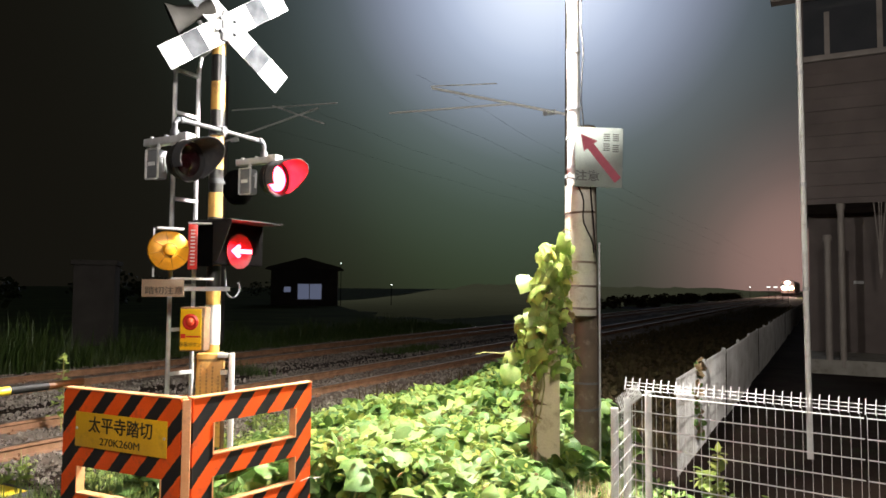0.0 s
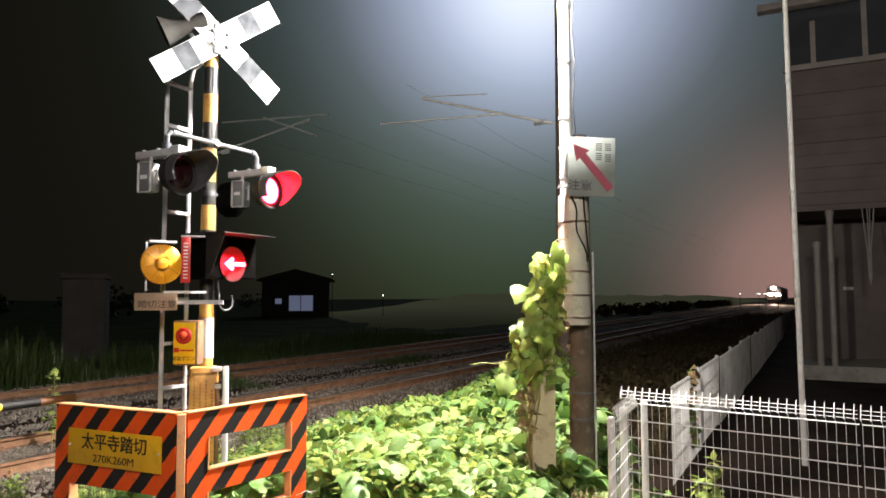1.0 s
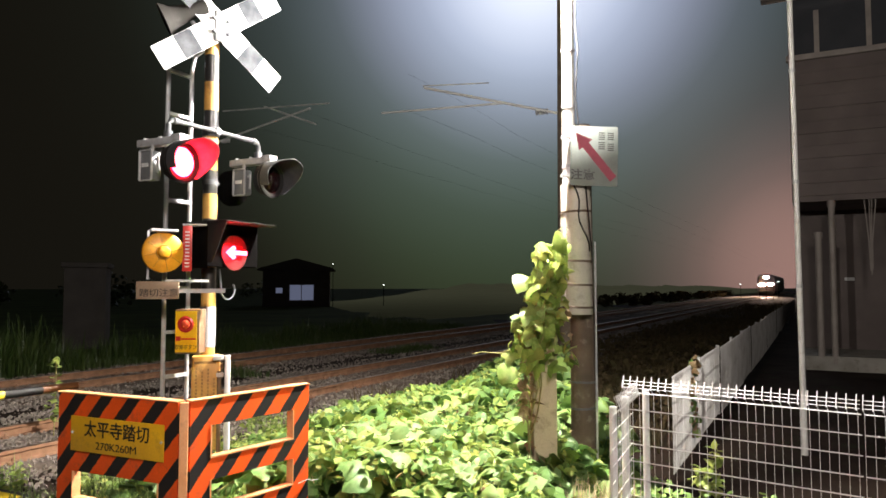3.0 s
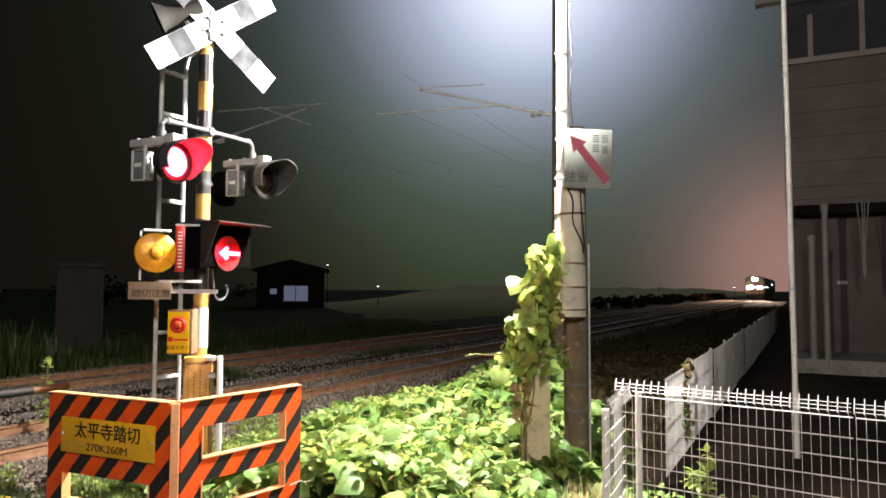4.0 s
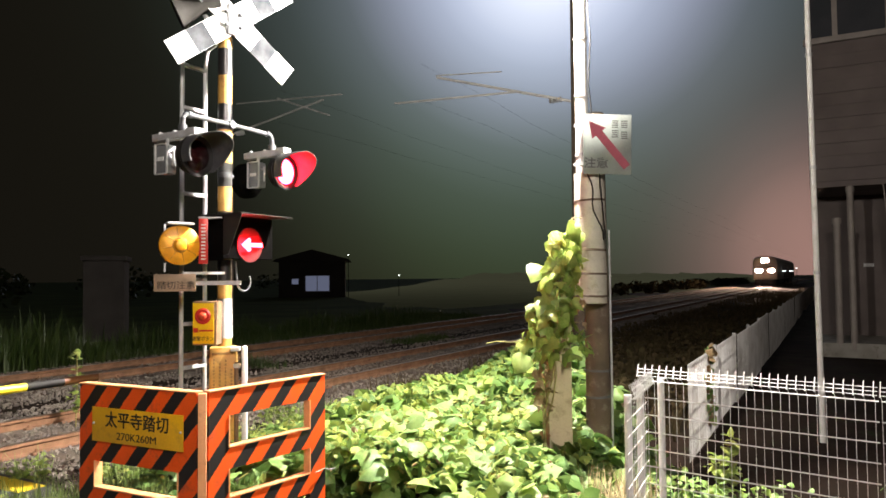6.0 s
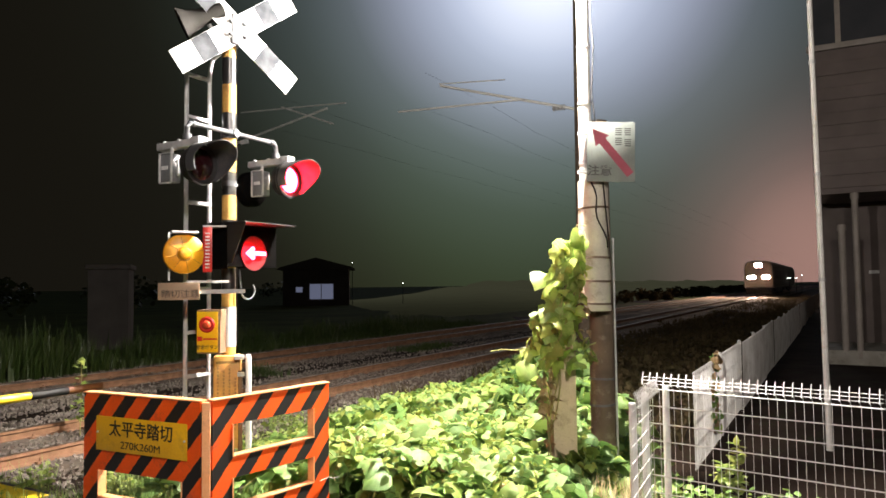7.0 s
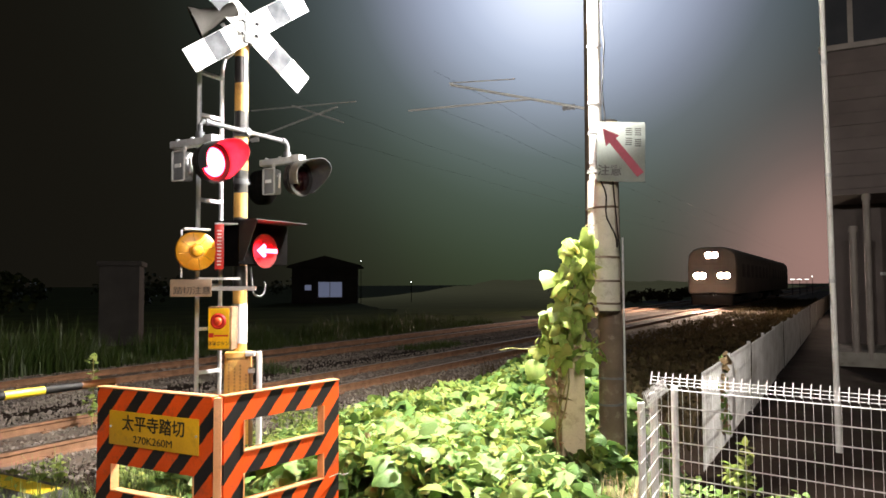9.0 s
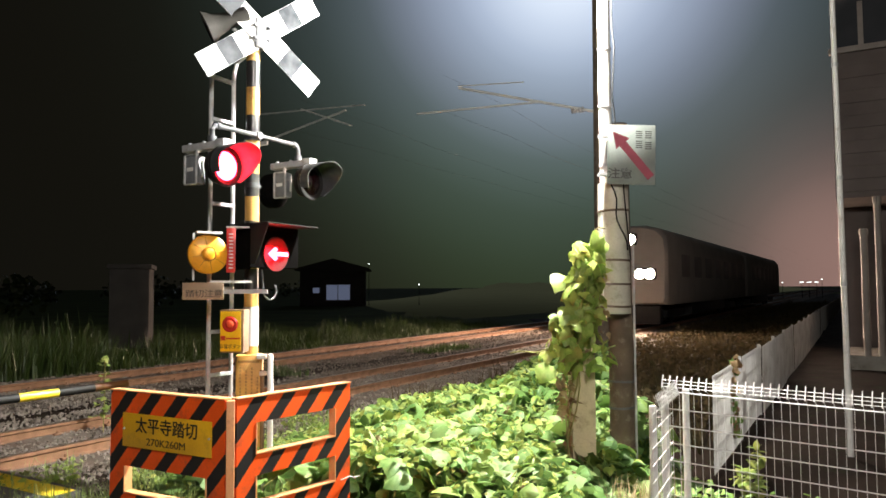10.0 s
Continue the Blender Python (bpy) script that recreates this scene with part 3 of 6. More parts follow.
def make_lamp_unit(th, x):
    """A hooded flasher hung under the cross arm at local x, facing local -y."""
    bm = bmesh.new()
    tube(bm, [(x * 0.86, -0.06, 2.806), (x * 0.98, -0.06, 2.80), (x * 1.02, -0.06, 2.77), (x * 1.02, -0.06, 2.69)], 0.019, 10)
    cone(bm, (x * 1.02, -0.06, 2.665), (x * 1.02, -0.06, 2.72), 0.032, seg=12)
    cone(bm, (x * 0.86, -0.06, 2.806), (x * 0.93, -0.06, 2.806), 0.026, seg=12)
    part("hanger", bm, M_steel_dull, th)
    x = x * 1.02
    bm = bmesh.new()
    box(bm, x - 0.035, x + 0.035, -0.17, 0.22, 2.622, 2.675, bevel=0.006)
    for yy in (-0.12, 0.02, 0.17):
        cone(bm, (x, yy, 2.672), (x, yy, 2.69), 0.014, seg=6)
    part("bracket", bm, M_galv, th, "pale steel bracket")
    m = Matrix.Translation((x, -0.20, 2.490)) @ pose(0, 0, 0, 90)
    bm = bmesh.new()
    lathe(bm, [(0, -0.12), (0.07, -0.115), (0.10, -0.07), (0.135, -0.02), (0.150, -0.004), (0.150, 0.012), (0.135, 0.016), (0.1095, 0.004), (0.1095, -0.004), (0.122, -0.01), (0.122, -0.08), (0, -0.085)], m)
    unit = part("flasher_housing", bm, M_black, th, "round black signal lamp housing")
    # visor: a cut tube, open below
    bm = bmesh.new()
    for rr, flip in ((0.148, 0), (0.141, 1)):
        ring = []
        for k in range(25):
            a = radians(-50 + k * (256 / 24))
            deg = -50 + k * (256 / 24)
            ln = 0.04 + 0.19 * smooth(-60, 50, deg) * (1 - 0.72 * smooth(85, 165, deg))
            ring.append((bm.verts.new((x + rr * math.cos(a), -0.205, 2.490 + rr * math.sin(a))), bm.verts.new((x + rr * math.cos(a) * 1.05, -0.205 - ln, 2.490 + rr * math.sin(a) * 1.02))))
        for (a, b), (c, d) in zip(ring, ring[1:]):
            bm.faces.new((a, b, d, c))
        if flip:
            for (a, b), (c, d), (e_, f_), (g, h) in zip(ring, ring[1:], prev, prev[1:]):
                bm.faces.new((b, d, h, f_))
            for q in (0, -1):
                bm.faces.new((ring[q][0], ring[q][1], prev[q][1], prev[q][0]))
        prev = ring
    part("visor", bm, M_visor, unit, "deep curved visor")
    bm = bmesh.new()
    box(bm, x - 0.045, x + 0.045, -0.225, -0.135, 2.625, 2.685, bevel=0.008)
    part("terminal_cap", bm, M_galv, unit)
    # the lens turns about its upright axis: one face glows, the other is dark
    rotor = new("lens")
    rotor.empty_display_size = 0.05
    rotor.parent = th
    rotor.location = (x, -0.200, 2.490)
    bm = bmesh.new()
    lathe(bm, [(0, 0.030), (0.04, 0.027), (0.08, 0.015), (0.103, 0.002)], pose(0, 0, 0, 90))
    part("glowing_face", bm, M_red_glow, rotor, "glowing red lens face")
    bm = bmesh.new()
    lathe(bm, [(0, -0.030), (0.04, -0.027), (0.08, -0.015), (0.1085, -0.002), (0.1085, 0.0015), (0, 0.0015)], pose(0, 0, 0, 90))
    part("dark_face", bm, M_lens_dark, rotor, "unlit dark lens face")
    # rear junction box under the same bracket
    bm = bmesh.new()
    box(bm, x - 0.085, x + 0.005, 0.005, 0.120, 2.37, 2.58, bevel=0.020)
    jb = part("junction_box", bm, M_greybox, th, "grey rounded junction box with a white label")
    bm = bmesh.new()
    box(bm, x - 0.089, x - 0.0855, 0.035, 0.100, 2.463, 2.490)
    part("label_plate", bm, M_white, jb)
    bm = bmesh.new()
    cone(bm, (x - 0.03, 0.065, 2.575), (x - 0.03, 0.06, 2.63), 0.012, seg=8)
    part("cable_gland", bm, M_galv, jb)
    # pale rim and hinge of the box's cover
    bm = bmesh.new()
    for y0, y1, z0, z1 in ((0.006, 0.119, 2.364, 2.374), (0.006, 0.119, 2.576, 2.586), (-0.003, 0.008, 2.37, 2.58), (0.117, 0.128, 2.37, 2.58)):
        box(bm, x - 0.094, x - 0.078, y0, y1, z0, z1, bevel=0.004)
    part("cover_rim", bm, M_galv, jb, "pale rim round the cover")
    bm = bmesh.new()
    cone(bm, (x - 0.05, -0.02, 2.42), (x - 0.05, -0.02, 2.54), 0.007, seg=8)
    cone(bm, (x - 0.05, -0.02, 2.52), (x - 0.05, 0.01, 2.52), 0.006, seg=8)
    part("cover_hinge", bm, M_galv, jb)
    # the lamp for the other side of the line, seen from behind
    if x > 0:
        bm = bmesh.new()
        lathe(bm, [(0, -0.10), (0.06, -0.095), (0.10, -0.06), (0.135, -0.02), (0.148, 0.0), (0.148, 0.07), (0.142, 0.07), (0.142, 0.0), (0, -0.02)], Matrix.Translation((x + 0.03, 0.21, 2.45)) @ pose(0, 0, 0, -90))
        part("rear_flasher", bm, M_casing, th, "dark round lamp housing facing away")
    return rotor


M_visor = material("visor_paint", (0.05, 0.05, 0.054), (0.03, 0.03, 0.033), 6, 0.45, bump=0.05, dirt=(0.08, 0.075, 0.07))
M_greybox = material("grey_box", (0.16, 0.17, 0.18), (0.11, 0.115, 0.12), 8, 0.4, bump=0.05)


def make_signal():
    th = thing("crossing_signal", SIG, "level crossing signal mast with crossbuck, flashing lamps and arrow indicator", "crossing signal")
    # banded mast
    top = 3.62
    z = 0.0
    bands = []
    edges = [0.0, 0.35, 0.56, 0.77, 0.98, 1.19, 1.40, 1.58, 1.77, 1.96, 2.14, 2.33, 2.51, 2.77, 2.97, 3.19, 3.40, top]
    for i, (a, b) in enumerate(zip(edges, edges[1:])):
        bm = bmesh.new()
        cone(bm, (0, 0, a), (0, 0, b), 0.0535, seg=24, caps=(b == top or a == 0))
        part("mast_band", bm, M_mast_y if i % 2 == 0 else M_mast_k, th)
    bm = bmesh.new()
    lathe(bm, [(0.056, 3.60), (0.058, 3.63), (0.04, 3.66), (0, 3.67)])
    part("mast_cap", bm, M_galv, th)
    bm = bmesh.new()
    lathe(bm, [(0.0, 0.0), (0.16, 0.0), (0.16, 0.025), (0.075, 0.03), (0.075, 0.12), (0.054, 0.13)])
    part("base_flange", bm, M_galv, th)
    # crossbuck, turned towards the road
    mx = pose(0.02, -0.01, 3.615, 0, 0, 45 - RZ) @ pose(0, -0.075, 0)
    for tilt in (36.5, -36.5):
        bm = bmesh.new()
        off = 0.0 if tilt > 0 else -0.008
        box(bm, -0.60, 0.60, off - 0.003, off + 0.003, -0.093, 0.093, pose(0, 0, 0, 0, -tilt, 0), bevel=0.001)
        arm = part("crossbuck_board", bm, M_white, th, "white reflective crossbuck board with dark bands", mx)
        for a, b in ((-0.40, -0.24), (0.24, 0.40)):
            bm = bmesh.new()
            box(bm, a, b, off - 0.0046, off - 0.0032, -0.091, 0.091, pose(0, 0, 0, 0, -tilt, 0))
            part("dark_band", bm, M_band, arm, "dark reflective band")
    bm = bmesh.new()
    box(bm, -0.05, 0.05, -0.02, 0.08, -0.12, 0.12, bevel=0.01)
    for q in (-0.06, 0.06):
        for r in (-0.05, 0.05):
            cone(bm, (q, -0.012, r), (q, -0.035, r), 0.016, 0.013, 8)
    part("crossbuck_clamp", bm, M_steel_dull, th, "", mx)
    # trumpet loudspeaker
    hp = world_local(-1.97, 5.20, 3.63)
    aim = (SIG.inverted().to_3x3() @ Vector((-0.82, -0.25, -0.42))).to_track_quat("Z", "Y").to_matrix().to_4x4()
    bm = bmesh.new()
    lathe(bm, [(0.03, -0.26), (0.055, -0.25), (0.06, -0.16), (0.065, -0.08), (0.085, 0.0), (0.125, 0.07), (0.132, 0.075), (0.128, 0.066), (0.08, -0.005), (0.045, -0.08), (0, -0.09)], Matrix.Translation(hp) @ aim)
    sp = part("loudspeaker", bm, M_speaker, th, "grey trumpet loudspeaker")
    bm = bmesh.new()
    tube(bm, [hp + Vector((0.10, -0.05, 0.02)), hp + Vector((0.14, -0.08, -0.04)), (0, 0, 3.55)], 0.016)
    part("loudspeaker_arm", bm, M_galv, th)
    # cross arm with its clamp
    bm = bmesh.new()
    cone(bm, (-0.42, -0.06, 2.806), (0.42, -0.06, 2.806), 0.018, seg=12)
    part("cross_arm", bm, M_steel_dull, th, "galvanised cross arm")
    bm = bmesh.new()
    lathe(bm, [(0.054, -0.035), (0.064, -0.035), (0.064, 0.035), (0.054, 0.035)], pose(0, 0, 2.806))
    cone(bm, (0, -0.085, 2.806), (0, -0.03, 2.806), 0.03, seg=12)
    part("arm_clamp", bm, M_steel_dull, th)
    rotors = [make_lamp_unit(th, -0.45), make_lamp_unit(th, 0.45)]
    for zc in (2.42,):
        bm = bmesh.new()
        lathe(bm, [(0.053, -0.02), (0.058, -0.02), (0.058, 0.02), (0.053, 0.02)], pose(0, 0, zc))
        cone(bm, (0.05, 0, zc), (0.085, 0, zc), 0.014, seg=8)
        part("band_clamp", bm, M_steel_dull, th)
    # ladder
    lx, ly = -0.077, 0.253
    for q in (-0.115, 0.115):
        bm = bmesh.new()
        pts = [(lx + q, ly, 0.0), (lx + q, ly, 3.34), (lx + q, ly - 0.03, 3.44), (lx + q, ly - 0.12, 3.48), (lx + q, 0.0, 3.49)]
        tube(bm, pts, 0.017, 8)
        part("ladder_rail", bm, M_galv, th)
    for i in range(9):
        zr = 0.62 + 0.332 * i
        bm = bmesh.new()
        box(bm, lx - 0.115, lx + 0.115, ly - 0.016, ly + 0.016, zr - 0.014, zr + 0.014, bevel=0.004)
        part("ladder_rung", bm, M_galv, th)
    # amber disc
    dp = world_local(-1.952, 5.05, 1.870)
    md = Matrix.Translation(dp) @ pose(0, 0, 0, 0, 0, 31 - RZ) @ Matrix.Scale(0.92, 4)
    bm = bmesh.new()
    lathe(bm, [(0, 0.045), (0.03, 0.044), (0.042, 0.038), (0.047, 0.012), (0.052, 0.004), (0.145, -0.004), (0.156, -0.014), (0.158, -0.05), (0.14, -0.075), (0, -0.08)], md @ pose(0, 0, 0, 90), 36)
    disc = part("obstruction_warning_disc", bm, M_disc_y, th, "round amber warning disc with a raised boss")
    bm = bmesh.new()
    for k in range(8):
        a = k * math.tau / 8 + 0.2
        tube(bm, [(0.055 * math.cos(a), 0.055 * math.sin(a), 0.004), (0.143 * math.cos(a), 0.143 * math.sin(a), -0.003)], 0.0022, 4)
    lathe(bm, [(0.050, 0.0045), (0.055, 0.0085), (0.060, 0.004)])
    bmesh.ops.transform(bm, matrix=md @ pose(0, 0, 0, 90), verts=bm.verts)
    part("spoke", bm, M_disc_line, disc, "dark dividing lines")
    bm = bmesh.new()
    box(bm, -0.10, 0.10, -0.035, 0.06, 0.158, 0.178, md, bevel=0.005)
    box(bm, -0.11, -0.095, 0.075, 0.09, -0.21, 0.17, md)
    box(bm, 0.02, 0.35, 0.04, 0.06, -0.23, -0.21, md)
    part("disc_bracket", bm, M_galv, disc)
    # caution board
    bp = world_local(-1.984, 5.03, 1.600)
    mb = Matrix.Translation(bp) @ pose(0, 0, 0, 0, 0, 6 - RZ)
    bm = bmesh.new()
    box(bm, -0.146, 0.146, -0.004, 0.004, -0.062, 0.062, mb, bevel=0.002)
    cb = part("caution_board", bm, M_boardshade, th, "dirty pale board with shade in its colour and dark characters")
    letters("caution_characters", "\u8e0f\u5207\u6ce8\u610f", 0.06, M_ink, cb, mb @ pose(0.01, -0.0055, -0.022), depth=0.0008, squash=1.12)
    bm = bmesh.new()
    box(bm, 0.14, 0.46, 0.012, 0.03, -0.02, 0.01, mb)
    part("board_bracket", bm, M_galv, cb)
    # direction indicator
    bm = bmesh.new()
    box(bm, -0.16, 0.37, -0.15, 0.06, 1.775, 2.095, bevel=0.012)
    ib = part("arrow_indicator", bm, M_casing, th, "black box showing a glowing red arrow")
    bm = bmesh.new()
    box(bm, -0.175, 0.385, -0.34, 0.07, 2.097, 2.106)
    plate(bm, [(-0.34, 2.097), (-0.15, 2.097), (-0.15, 1.80), (-0.20, 1.80)], -0.166, -0.160, pose(0, 0, 0, 0, 0, 90) @ Matrix.Diagonal((1, -1, 1, 1)))
    part("hood", bm, M_black, ib)
    bm = bmesh.new()
    box(bm, -0.166, -0.161, -0.155, 0.055, 1.76, 2.09)
    part("end_plate", bm, M_casing, ib)
    # added red disc that catches the arrow's light as a red halo
    bm = bmesh.new()
    lathe(bm, [(0, 0.006), (0.12, 0.006), (0.128, 0.010), (0.134, 0.010), (0.134, 0.0)], pose(0.105, -0.151, 1.882, 90), 32)
    part("lens", bm, M_arrowhalo, ib, "added dark red disc that shows the arrow's halo")
    bm = bmesh.new()
    plate(bm, [(0.0, 1.882), (0.070, 1.932), (0.088, 1.914), (0.066, 1.897), (0.205, 1.897), (0.205, 1.867), (0.066, 1.867), (0.088, 1.850), (0.070, 1.832)], -0.190, -0.172)
    part("arrow", bm, M_arrow_glow, ib, "glowing red arrow pointing along the track")
    # red notice strip on the mast side
    rp = world_local(-1.815, 5.13, 1.90)
    mr = Matrix.Translation(rp) @ pose(0, 0, 0, 0, 0, 12 - RZ)
    bm = bmesh.new()
    box(bm, -0.032, 0.032, -0.003, 0.003, -0.165, 0.165, mr, bevel=0.001)
    ns = part("notice_strip", bm, M_red, th, "narrow red notice strip with white lettering")
    bm = bmesh.new()
    for k in range(11):
        box(bm, -0.015, 0.015, -0.0046, -0.0035, -0.135 + k * 0.025, -0.125 + k * 0.025, mr)
    tagged(part("notice_writing", bm, M_white, ns), kind="stuff")
    bm = bmesh.new()
    box(bm, -0.035, 0.13, 0.0, 0.12, 0.168, 0.18, mr)
    part("notice_bracket", bm, M_galv, ns)
    # emergency button
    ep = world_local(-1.785, 5.06, 1.305)
    me_ = Matrix.Translation(ep) @ pose(0, 0, 0, 0, 0, 1 - RZ)
    bm = bmesh.new()
    box(bm, -0.080, 0.094, -0.01, 0.14, -0.155, 0.160, me_, bevel=0.012)
    eb = part("emergency_button_box", bm, M_brownbox, th, "yellow emergency button box with a red button")
    bm = bmesh.new()
    box(bm, -0.074, 0.076, -0.016, -0.0102, -0.142, 0.147, me_, bevel=0.002)
    part("face_plate", bm, M_button_y, eb, "bright yellow face plate")
    bm = bmesh.new()
    lathe(bm, [(0.052, 0.0), (0.058, 0.006), (0.046, 0.012), (0.043, 0.006), (0, 0.006)], me_ @ pose(0, -0.016, 0.055, 90))
    part("button_ring", bm, M_red, eb, "red button ring")
    bm = bmesh.new()
    lathe(bm, [(0.030, 0.005), (0.028, 0.018), (0.018, 0.027), (0, 0.03)], me_ @ pose(0, -0.016, 0.055, 90))
    part("push_button", bm, M_redgloss, eb, "glossy red push button")
    letters("button_writing", "\u975e\u5e38\u30dc\u30bf\u30f3", 0.036, M_ink, eb, me_ @ pose(0, -0.0172, -0.108), depth=0.0006, squash=0.88, bold=0.01)
    bm = bmesh.new()
    box(bm, -0.07, -0.035, -0.0175, -0.0162, -0.062, -0.03, me_)
    part("writing_bar", bm, M_red, eb)
    bm = bmesh.new()
    box(bm, -0.03, 0.07, -0.0175, -0.0162, -0.055, -0.043, me_)
    part("writing_bar", bm, M_red, eb)
    # peeling white wrap round the mast
    bm = bmesh.new()
    rnd = random.Random(3)
    k0, k1, nz_ = -228, -20, 14
    cols = []
    for i in range(nz_ + 1):
        zz = 1.175 + i * (0.30 / nz_)
        lo = k0 + 55 * abs(noise.noise((i * 0.7, 2.2, 0))) + rnd.uniform(-8, 8)
        cols.append([bm.verts.new((0.0575 * math.cos(radians(a)), 0.0575 * math.sin(radians(a)), zz)) for a in [lo + (k1 - lo) * j / 10 for j in range(11)]])
    for a, b in zip(cols, cols[1:]):
        for j in range(10):
            bm.faces.new((a[j], a[j + 1], b[j + 1], b[j]))
    part("peeling_wrap", bm, M_white, th, "peeling white reflective wrap")
    # instruction wrap, wider than the mast
    mi = pose(0, 0, 0, 0, 0, 14 - RZ)
    bm = bmesh.new()
    box(bm, -0.105, 0.095, -0.115, 0.05, 0.42, 1.115, mi, bevel=0.02)
    iw = part("instruction_panel", bm, M_mast_y, th, "worn yellow panel with columns of writing")
    bm = bmesh.new()
    box(bm, -0.085, 0.07, -0.1165, -0.1152, 1.055, 1.075, mi)
    for k, (a, b) in enumerate(((0.70, 1.03), (0.62, 1.0), (0.66, 1.02), (0.6, 0.95))):
        zz = b
        while zz > a:
            h = 0.018
            box(bm, -0.075 + k * 0.042, -0.062 + k * 0.042, -0.1165, -0.1152, zz - h, zz, mi)
            zz -= 0.026
    tagged(part("writing_bar", bm, M_faded, iw, "rows of small faded writing"), kind="stuff")
    # conduit cabinet beside the mast
    mc = Matrix.Translation(world_local(-1.64, 5.28, 0)) @ pose(0, 0, 0, 0, 0, 10 - RZ)
    bm = bmesh.new()
    box(bm, 0.06, 0.10, -0.02, 0.04, 0.0, 1.12, mc, bevel=0.012)
    box(bm, -0.02, 0.05, -0.02, 0.05, 1.085, 1.118, mc, bevel=0.006)
    cd = part("conduit_channel", bm, M_polepaint, th, "pale grey cable channel")
    bm = bmesh.new()
    cone(bm, mc @ Vector((0.018, 0.03, 0.0)), mc @ Vector((0.018, 0.03, 1.0)), 0.016, seg=12)
    part("conduit", bm, M_brownbox, th)
    for zz in (0.3, 0.62, 0.96):
        bm = bmesh.new()
        box(bm, 0.0, 0.05, -0.0, 0.04, zz, zz + 0.03, mc)
        part("conduit_clip", bm, M_galv, th)
    bm = bmesh.new()
    box(bm, -0.19, 0.28, -0.24, 0.22, -0.05, 0.15, bevel=0.02)
    part("foundation", bm, M_concrete, th, "pale concrete foundation block")
    # looped cable under the indicator
    bm = bmesh.new()
    pts = []
    for k in range(15):
        a = radians(200 + k * 14)
        pts.append((0.10 + 0.07 * math.cos(a), -0.10, 1.60 + 0.07 * math.sin(a)))
    tube(bm, [(0.03, -0.08, 1.76)] + pts, 0.008, 8)
    part("cable", bm, M_steel_dull, th, "grey looped flexible conduit")
    return rotors


M_band = material("dark_reflective_band", (0.03, 0.034, 0.04), (0.085, 0.09, 0.10), 7, 0.8, bump=0.05, spec=0.12)
M_speaker = material("grey_speaker", (0.028, 0.026, 0.024), (0.018, 0.017, 0.015), 6, 0.7, spec=0.2)
M_disc_line = material("disc_line", (0.38, 0.17, 0.02), (0.28, 0.13, 0.02), 6, 0.5)
M_arrowhalo = material("red_halo_disc", (0.06, 0.002, 0.004), (0.045, 0.0015, 0.003), 6, 0.4, bump=0.02)
M_redgloss = material("red_button", (0.62, 0.08, 0.03), (0.5, 0.05, 0.03), 6, 0.15, bump=0)
M_faded = material("faded_ink", (0.26, 0.15, 0.05), (0.42, 0.24, 0.07), 30, 0.6, bump=0)
ROTORS = make_signal()

# ---- street lamp pole, old pole, marker post ----


